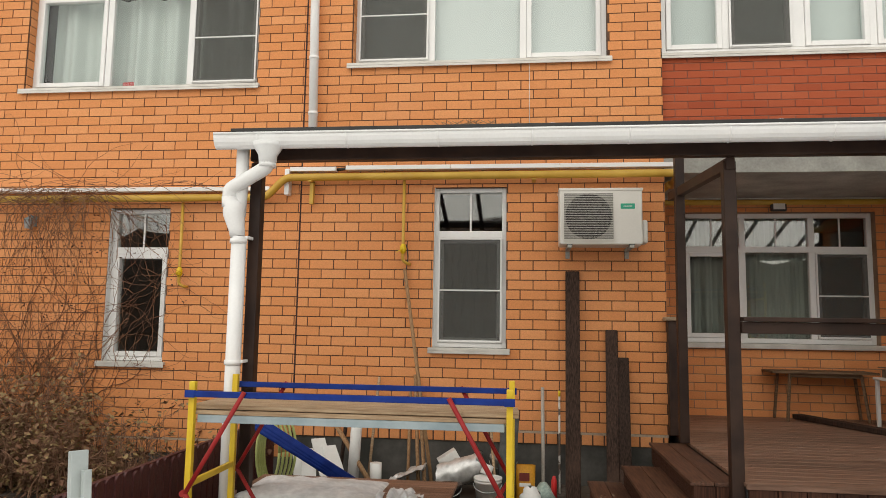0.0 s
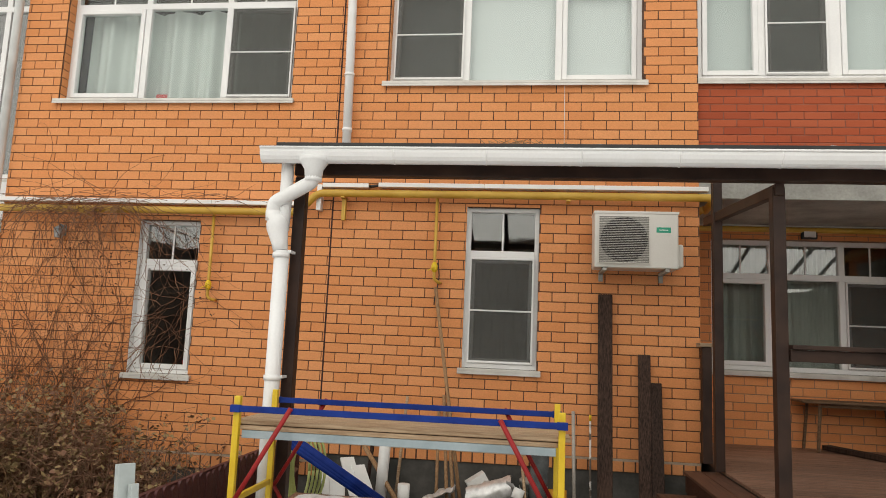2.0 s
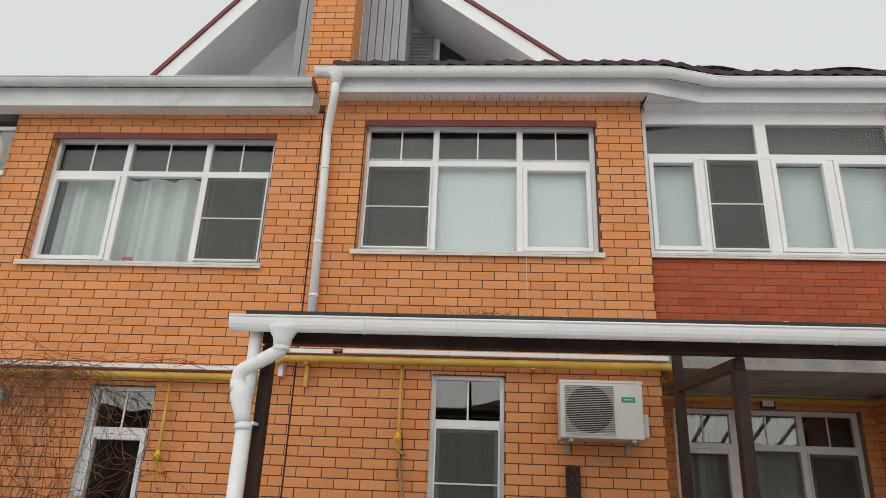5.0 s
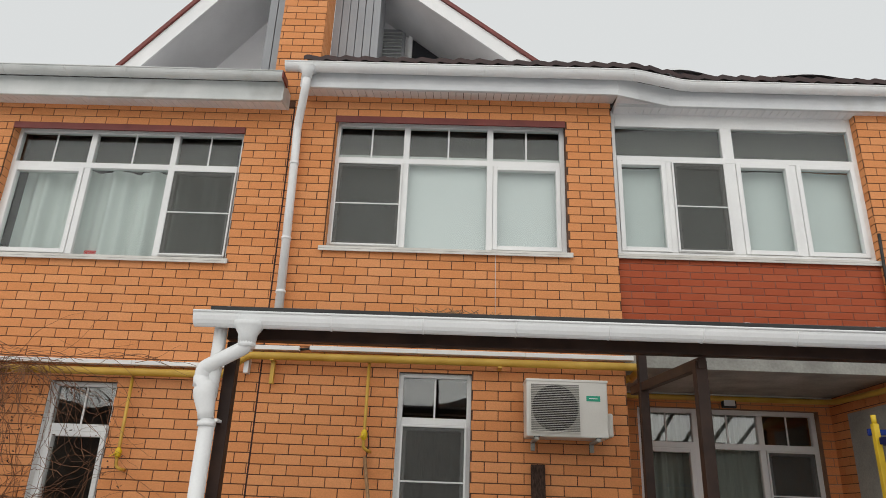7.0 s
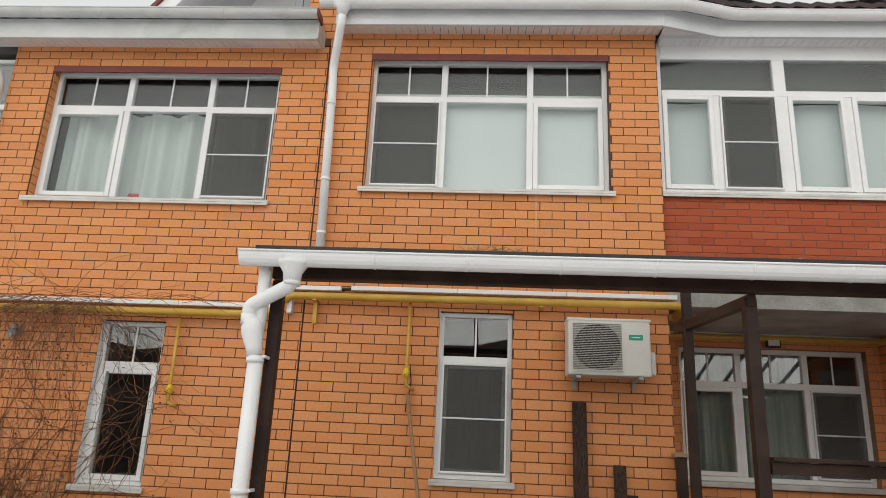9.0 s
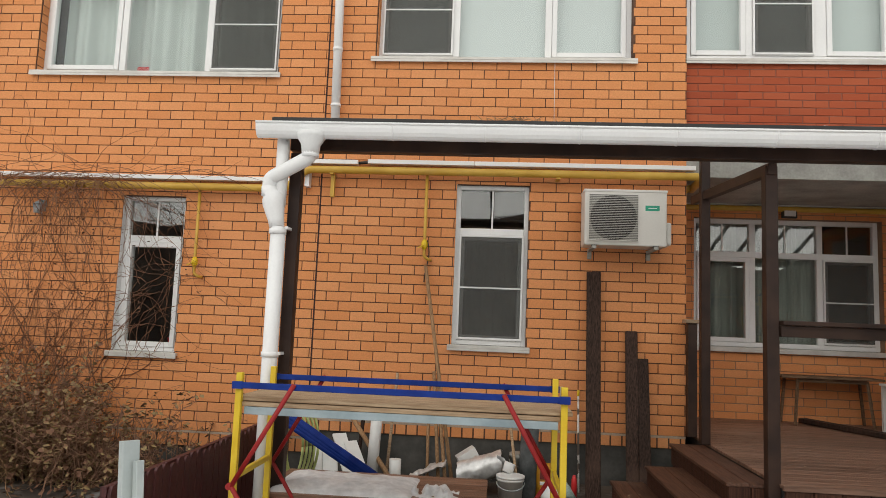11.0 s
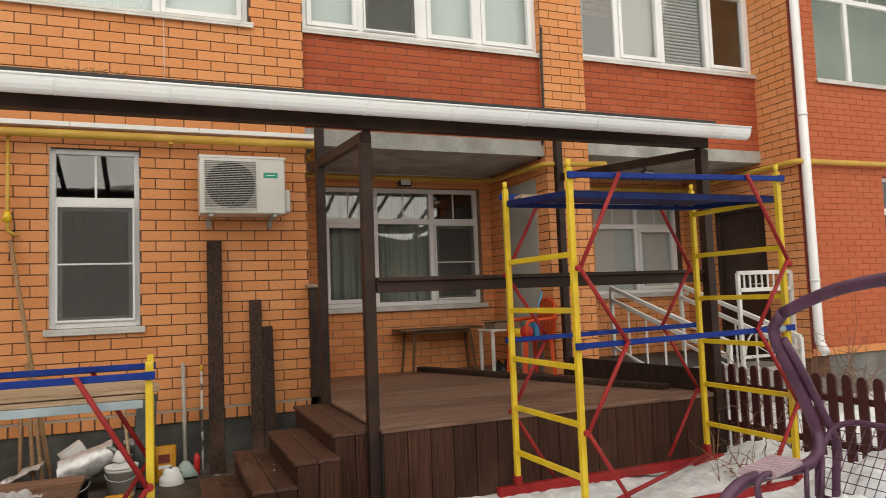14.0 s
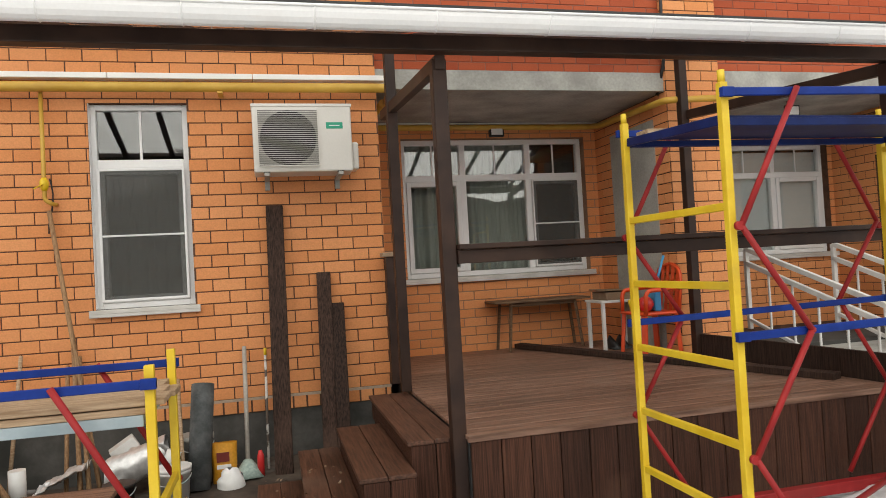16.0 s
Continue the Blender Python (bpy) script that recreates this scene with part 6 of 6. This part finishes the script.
def swing_end(far):
    """One end frame of the swing: the bent leg, the inner tube, stays, arm loop and armrest tray."""
    def at(*pts):
        return [(x, end_y(y, far), z) for x, y, z in pts]
    part("leg", tube(rounded(at((3.08, -4.17, 1.319), (3.08, -4.10, 1.25), (3.085, -4.10, 1.164), (3.155, -4.10, 1.04), (3.258, -4.10, 0.85), (3.349, -4.10, 0.657), (3.31, -4.14, 0.56), (3.215, -4.16, 0.512), (3.085, -4.17, 0.50), (2.78, -4.24, 0.522), (2.627, -4.25, 0.504), (2.533, -4.25, 0.451), (2.40, -4.28, 0.33), (2.30, -4.28, 0.0)), 0.05), 0.032, 14), PURPLE, sw, smooth=True)
    part("inner_tube", tube(rounded(at((3.104, -4.14, 1.179), (3.215, -4.14, 1.009), (3.34, -4.14, 0.786), (3.447, -4.14, 0.591), (3.42, -4.14, 0.45), (3.36, -4.15, 0.0)), 0.06), 0.022, 12), PURPLE, sw, smooth=True)
    for p, q in (((3.13, -4.20, 0.507), (3.074, -4.24, 0.354)), ((3.277, -4.18, 0.54), (3.18, -4.24, 0.353))):
        part("stay", tube(at(p, q), 0.013, 10), PURPLE, sw, smooth=True)
    part("arm_loop", tube(rounded(at((2.85, -4.27, 0.53), (2.70, -4.33, 0.555), (2.632, -4.35, 0.53), (2.636, -4.35, 0.446), (2.693, -4.35, 0.384), (2.80, -4.32, 0.352), (3.118, -4.30, 0.362)), 0.035), 0.016, 10), PURPLE, sw, smooth=True)
    part("bolt", tube(at((3.10, -4.05, 1.235), (3.10, -4.15, 1.235)), 0.016, 10), STEEL, sw, "grey metal bolt")
    corners = at((2.69, -4.17, 0.54), (3.06, -4.03, 0.54), (3.11, -4.20, 0.54), (2.77, -4.33, 0.54))
    b = bmesh.new()
    low, high = [[b.verts.new((x, y, z + d)) for x, y, z in corners] for d in (-0.022, 0.012)]
    b.faces.new(low[::-1])
    b.faces.new(high)
    for k in range(4):
        b.faces.new((low[k], low[(k + 1) % 4], high[(k + 1) % 4], high[k]))
    bmesh.ops.recalc_face_normals(b, faces=b.faces)
    bmesh.ops.bevel(b, geom=list(b.edges), offset=0.009, segments=2, affect='EDGES')
    tray = part("armrest_tray", b, LILAC, sw, "faded lilac armrest tray")
    c = [Vector(p) for p in corners]
    for k in range(7):
        f = 0.08 + k * 0.14
        p, q = c[0].lerp(c[1], f), c[3].lerp(c[2], f)
        part("tray_slat", beam(p.lerp(q, 0.08) + Vector((0, 0, 0.014)), p.lerp(q, 0.92) + Vector((0, 0, 0.014)), 0.026, 0.008), LILAC, tray)


for far in (False, True):
    swing_end(far)
half = [(-4.17, 1.319), (-4.294, 1.371), (-4.487, 1.437), (-4.69, 1.472)]
crown = [(3.08, y, z) for y, z in half + [(SWING_MID, 1.491)]] + [(3.08, end_y(y, True), z) for y, z in half[::-1]]
part("top_tube", tube(rounded(crown, 0.09), 0.032, 14), PURPLE, sw, smooth=True)
part("seat_frame", tube(rounded([(3.2, -4.30, 0.355), (2.72, -4.34, 0.36), (2.72, -5.62, 0.36), (3.2, -5.66, 0.355), (3.2, -4.30, 0.355)], 0.04), 0.016, 10), PURPLE, sw, smooth=True)
part("back_frame", tube(rounded([(3.2, -4.20, 0.35), (3.30, -4.13, 0.53), (3.40, -4.15, 0.68), (3.44, -4.24, 0.72), (3.44, -5.72, 0.72), (3.40, -5.81, 0.68), (3.30, -5.83, 0.53), (3.2, -5.76, 0.35), (3.2, -4.20, 0.35)], 0.05), 0.016, 10), PURPLE, sw, smooth=True)
for k in range(26):
    y = -4.36 - k * 0.05
    part("seat_wire", tube([(2.72, y, 0.364), (3.2, y, 0.359)], 0.0026, 5), PURPLE, sw)
for k in range(9):
    x = 2.77 + k * 0.05
    part("seat_wire", tube([(x, -4.34, 0.366), (x, -5.63, 0.366)], 0.0026, 5), PURPLE, sw)
for k in range(29):
    y = -4.22 - k * 0.054
    part("back_wire", tube([(3.2, y, 0.35), (3.44, y, 0.715)], 0.0026, 5), PURPLE, sw)
for k in range(1, 8):
    f = k / 8
    part("back_wire", tube([(3.2 + 0.24 * f, -4.16, 0.35 + 0.365 * f), (3.2 + 0.24 * f, -5.80, 0.35 + 0.365 * f)], 0.0026, 5), PURPLE, sw)
whole("snow", sheet_grid(24, 24, lambda u, v: (2.96 + u * 0.24, -4.72 + v * 0.40, 0.362 + max(-0.004, 0.08 * math.sin(math.pi * u) * math.sin(math.pi * v) * (1 + 0.6 * noise.noise((u * 5, v * 5, 3)))))), SNOW, "lump of snow on the swing seat", "snow", kind="stuff")


# ---- plants ----
def strand(b, r, p, d, length, r0, wander, pull, seg=3, step=0.07, bound=None):
    p, d = Vector(p), Vector(d).normalized()
    pts, n = [p.copy()], max(3, int(length / step))
    for k in range(n):
        d = (d + Vector((r.gauss(0, wander), r.gauss(0, wander * 0.5), r.gauss(0, wander))) + Vector(pull) * 0.1).normalized()
        p = p + d * step
        if bound:
            p.y = min(p.y, bound)
        if p.z < 0.02:
            break
        pts.append(p.copy())
    if len(pts) > 2:
        tube(pts, [r0 * (1 - 0.75 * k / len(pts)) for k in range(len(pts))], seg, b, False)
    return pts


def leaf(b, c, size, r):
    a, t = r.uniform(0, 6.28), r.uniform(-0.9, 0.9)
    u, v = Vector((math.cos(a), math.sin(a) * 0.6, t)).normalized(), Vector((-math.sin(a), math.cos(a), r.uniform(-0.6, 0.6))).normalized()
    vs = [b.verts.new(Vector(c) + u * i * size + v * j * size) for i, j in ((0, -0.05), (0.35, -0.35), (1, 0), (0.35, 0.35))]
    b.faces.new(vs)


r = random.Random(11)
vine = thing("vine", "leafless dry vine climbing the brick wall", "vine", at=(-5.0, -0.1, 0))
b, lb = bmesh.new(), bmesh.new()
for k in range(90):
    x = r.choice((-5.8, -5.45, -5.35, -5.2, -5.0, -4.9, -4.55)) + r.gauss(0, 0.08)
    pts = strand(b, r, (x, -0.06, 0.3 + r.uniform(0, 0.6)), (r.gauss(0, 0.35), 0, 1), r.uniform(1.0, 2.7), r.uniform(0.0028, 0.0070), 0.22, (0, 0.1, 0.5), bound=-0.015)
    for p in pts[5::7]:
        strand(b, r, p, (r.gauss(0, 1), -0.25, r.gauss(-0.1, 0.6)), r.uniform(0.15, 0.6), 0.0026, 0.3, (0, 0, -0.4), bound=-0.012)
for k in range(115):
    strand(b, r, (r.uniform(-5.7, -4.3), -0.20, 2.84 + r.uniform(-0.05, 0.12)), (r.gauss(0, 1), -0.1, -0.3), r.uniform(0.4, 1.9), 0.0042, 0.24, (0, 0.25, -1.0), bound=-0.015)
for k in range(40):
    strand(b, r, (r.uniform(-4.7, -3.7), -0.10, r.uniform(0.8, 2.4)), (r.gauss(0, 0.8), 0, r.gauss(0.2, 0.6)), r.uniform(0.4, 1.1), 0.0032, 0.24, (0, 0.1, -0.1), bound=-0.02)
for k in range(30):
    strand(b, r, (r.uniform(-6.0, -3.0), -0.2, 2.93 + r.uniform(-0.04, 0.06)), (r.choice((-1, 1)), 0, r.gauss(0, 0.1)), r.uniform(0.4, 1.0), 0.0035, 0.14, (0, 0, -0.03))
part("stem_tangle", b, VINE, vine)
for k in range(90):
    leaf(lb, (r.uniform(-5.6, -3.4), -0.08, r.uniform(0.7, 2.7)), r.uniform(0.02, 0.045), r)
for k in range(240):
    leaf(lb, (r.gauss(-4.85, 0.42), -0.10, 2.8 - abs(r.gauss(0, 0.7))), r.uniform(0.018, 0.04), r)
part("foliage", lb, surf("brown_dead_leaf", (0.08, 0.04, 0.025), (0.14, 0.07, 0.04), 9, 0.8), vine, "few shrivelled brown leaves")


lantern = thing("wall_lantern", "small grey metal lantern overgrown by the vine", "lamp", at=(-5.3, -0.08, 2.5))
part("back_plate", box(-5.335, -0.02, 2.54, -5.265, -0.001, 2.66, 0.004), STEEL, lantern)
part("arm", tube(rounded([(-5.30, -0.02, 2.64), (-5.30, -0.07, 2.665), (-5.30, -0.085, 2.635)], 0.02), 0.006, 8), STEEL, lantern)
part("cap", tube([(-5.30, -0.085, 2.605), (-5.30, -0.085, 2.64)], [0.055, 0.012], 8), STEEL, lantern)
part("shade", tube([(-5.30, -0.085, 2.51), (-5.30, -0.085, 2.603)], [0.032, 0.045], 8), surf("dusty_lantern_glass", (0.20, 0.20, 0.20), (0.42, 0.42, 0.42), 30, 0.3, speck=0.2), lantern, "dusty grey glass shade")
for k in range(4):
    a = k * math.pi / 2 + 0.4
    part("cage_bar", beam((-5.30 + 0.035 * math.cos(a), -0.085 + 0.035 * math.sin(a), 2.506), (-5.30 + 0.049 * math.cos(a), -0.085 + 0.049 * math.sin(a), 2.605), 0.006, 0.006), STEEL, lantern)


def shrub(label, c, spread, height, stems, leaves, seed, m=TWIG):
    r = random.Random(seed)
    t = thing("shrub", label, "shrub", at=(*c, 0))
    b, lb = bmesh.new(), bmesh.new()
    for k in range(stems):
        x, y = c[0] + r.gauss(0, spread[0] * 0.45), min(-0.05, c[1] + r.gauss(0, spread[1] * 0.4))
        pts = strand(b, r, (x, y, 0.0), (r.gauss(0, 0.5), r.gauss(0, 0.4), 1), r.uniform(0.5, 1.15) * height, r.uniform(0.004, 0.010), 0.2, (0, 0, 0.05), bound=-0.03)
        for p in pts[2::2]:
            q = strand(b, r, p, (r.gauss(0, 1), r.gauss(0, 1), r.gauss(0.2, 0.7)), r.uniform(0.12, 0.45), 0.0035, 0.3, (0, 0, -0.3), bound=-0.03)
            if len(q) > 2 and r.random() < leaves:
                for j in range(7):
                    leaf(lb, q[-1] + Vector((r.gauss(0, 0.03), r.gauss(0, 0.03), r.gauss(0, 0.03))), r.uniform(0.03, 0.07), r)
    part("stem_tangle", b, m, t)
    part("foliage", lb, LEAF, t, "a few withered green leaves")


shrub("tangled leafless shrub with withered leaves against the wall", (-4.75, -0.75), (0.9, 0.5), 1.0, 190, 0.75, 21)
shrub("tangled leafless shrub beside the fence", (-3.85, -0.95), (0.7, 0.5), 0.68, 120, 0.6, 22)
shrub("dry shrub at the foot of the wall", (-5.7, -0.9), (0.8, 0.6), 1.1, 150, 0.7, 23)
shrub("straw-coloured dry tangle at the foot of the wall", (-5.25, -1.15), (0.75, 0.4), 0.55, 110, 0.12, 28, STICK)
shrub("thin rose shoots with dark hips", (-3.1, -0.35), (0.5, 0.2), 0.72, 9, 0.3, 24)
shrub("bare twigs in the snow by the fence", (4.55, -2.55), (0.30, 0.35), 0.52, 14, 0.0, 25)
shrub("bare shrub behind the fence", (7.0, -1.4), (1.3, 0.35), 1.05, 40, 0.0, 26)


b = bmesh.new()
r = random.Random(31)
for k in range(2600):
    x, y = r.uniform(-6.6, -2.6), -0.08 - abs(r.gauss(0, 0.75))
    top = max(0.06, 0.42 * math.exp(-((x + 4.9) / 1.0) ** 2) * math.exp(-((y + 0.7) / 0.7) ** 2))
    leaf(b, (x, y, r.uniform(0.03, top)), r.uniform(0.03, 0.075), r)
whole("leaf_litter", b, surf("red_brown_litter", (0.11, 0.045, 0.025), (0.22, 0.11, 0.06), 16, 0.85, 0.3), "heap of wet brown fallen leaves under the shrubs", "leaves", kind="stuff")


# ---- litter on the steps and in the snow ----
b = bmesh.new()
r = random.Random(41)
for k in range(110):
    i = r.randrange(4)
    x0, x1, zt, yf, yb = ((0.55, 0.8, 0.246, -2.0, -1.2), (0.29, 0.53, 0.113, -2.0, -0.9), (0.0, 0.25, -0.004, -2.0, -1.0), (1.5, 4.0, 0.561, -2.0, 0.2))[i]
    if i == 3 and r.random() < 0.6:
        continue
    leaf(b, (r.uniform(x0, x1), r.uniform(yf, yb), zt + 0.004), r.uniform(0.012, 0.03), r)
whole("leaf_litter", b, surf("pale_dry_crumb", (0.16, 0.10, 0.06), (0.34, 0.25, 0.17), 20, 0.85), "dry leaf crumbs scattered on the steps and deck", "leaves", kind="stuff")
shrub("bare brown stalks in the snow beside the scaffold", (4.15, -2.75), (0.3, 0.25), 0.36, 16, 0.15, 27)

# ---- bricks ----
def brick_shape(w, h, d=0.006):
    c = 0.003
    o = [(0, 0), (w, 0), (w, h), (0, h)]
    i = [(c, c), (w - c, c), (w - c, h - c), (c, h - c)]
    v = [(x, 0.004, z) for x, z in o] + [(x, -d + 0.002, z) for x, z in o] + [(x, -d, z) for x, z in i]
    f = [(k, (k + 1) % 4, 4 + (k + 1) % 4, 4 + k) for k in range(4)] + [(4 + k, 4 + (k + 1) % 4, 8 + (k + 1) % 4, 8 + k) for k in range(4)] + [(8, 9, 10, 11)]
    return v, f


LENGTH, JOINT = 0.254, 0.009
SHAPES = {}
for ob, o, a, inward, length, z0, z1, holes, mat, base, near, soldier, phase in BRICKS:
    rnd = random.Random(ob.name)
    COURSE = 0.0974 if mat == TAN else 0.079
    rects = []
    if soldier:
        u = 0.0
        while u < length - 0.03:
            rects.append((u + 0.005, min(u + 0.105, length) - 0.005, z0 + 0.004, z0 + soldier))
            u += 0.11
    k, z = 0, base
    while z < z1 - 0.02:
        u = phase - LENGTH * (1.5 if k % 2 else 1.0)
        while u < length - 0.01:
            w = LENGTH
            j = rnd.uniform(-0.0012, 0.0012)
            rects.append((max(0.0, u + JOINT / 2 + j), min(length, u + w - JOINT / 2 + j), z + JOINT / 2, min(z1, z + COURSE - JOINT / 2)))
            u += w
        z += COURSE
        k += 1
    rects = [q for q in clip_rects([q for q in rects if q[1] - q[0] > 0.012], holes) if q[1] - q[0] > 0.012 and q[3] - q[2] > 0.012]
    rot = Matrix((a, inward, (0, 0, 1))).transposed().to_4x4()
    if near:
        rects.sort(key=lambda q: 0 if near[0] <= (q[0] + q[1]) / 2 <= near[1] and near[2] <= q[2] <= near[3] else 1)
        first = [q for q in rects if near[0] <= (q[0] + q[1]) / 2 <= near[1] and near[2] <= q[2] <= near[3]][:300]
    else:
        first = []
    single = set(first)
    for q in first:
        key = (round(q[1] - q[0], 3), round(q[3] - q[2], 3), mat.name)
        if key not in SHAPES:
            me = bpy.data.meshes.new("brick")
            v, f = brick_shape(key[0], key[1])
            me.from_pydata(v, [], f)
            me.materials.append(mat)
            SHAPES[key] = me
        piece = new("brick", SHAPES[key])
        piece.parent = ob
        piece.matrix_local = Matrix.Translation(o + a * q[0] + inward * rnd.uniform(-0.001, 0.001) + Vector((0, 0, q[2]))) @ rot
    verts, faces = [], []
    for q in rects:
        if q in single:
            continue
        v, f = brick_shape(q[1] - q[0], q[3] - q[2])
        n = len(verts)
        d = rnd.uniform(-0.001, 0.001)
        verts += [tuple(o + a * (q[0] + x) + inward * (y + d) + Vector((0, 0, q[2] + z))) for x, y, z in v]
        faces += [tuple(n + i for i in g) for g in f]
    if verts:
        me = bpy.data.meshes.new("brickwork")
        me.from_pydata(verts, [], faces)
        me.materials.append(mat)
        rest = new("brickwork", me)
        rest.parent = ob
        tagged(rest, kind="stuff")
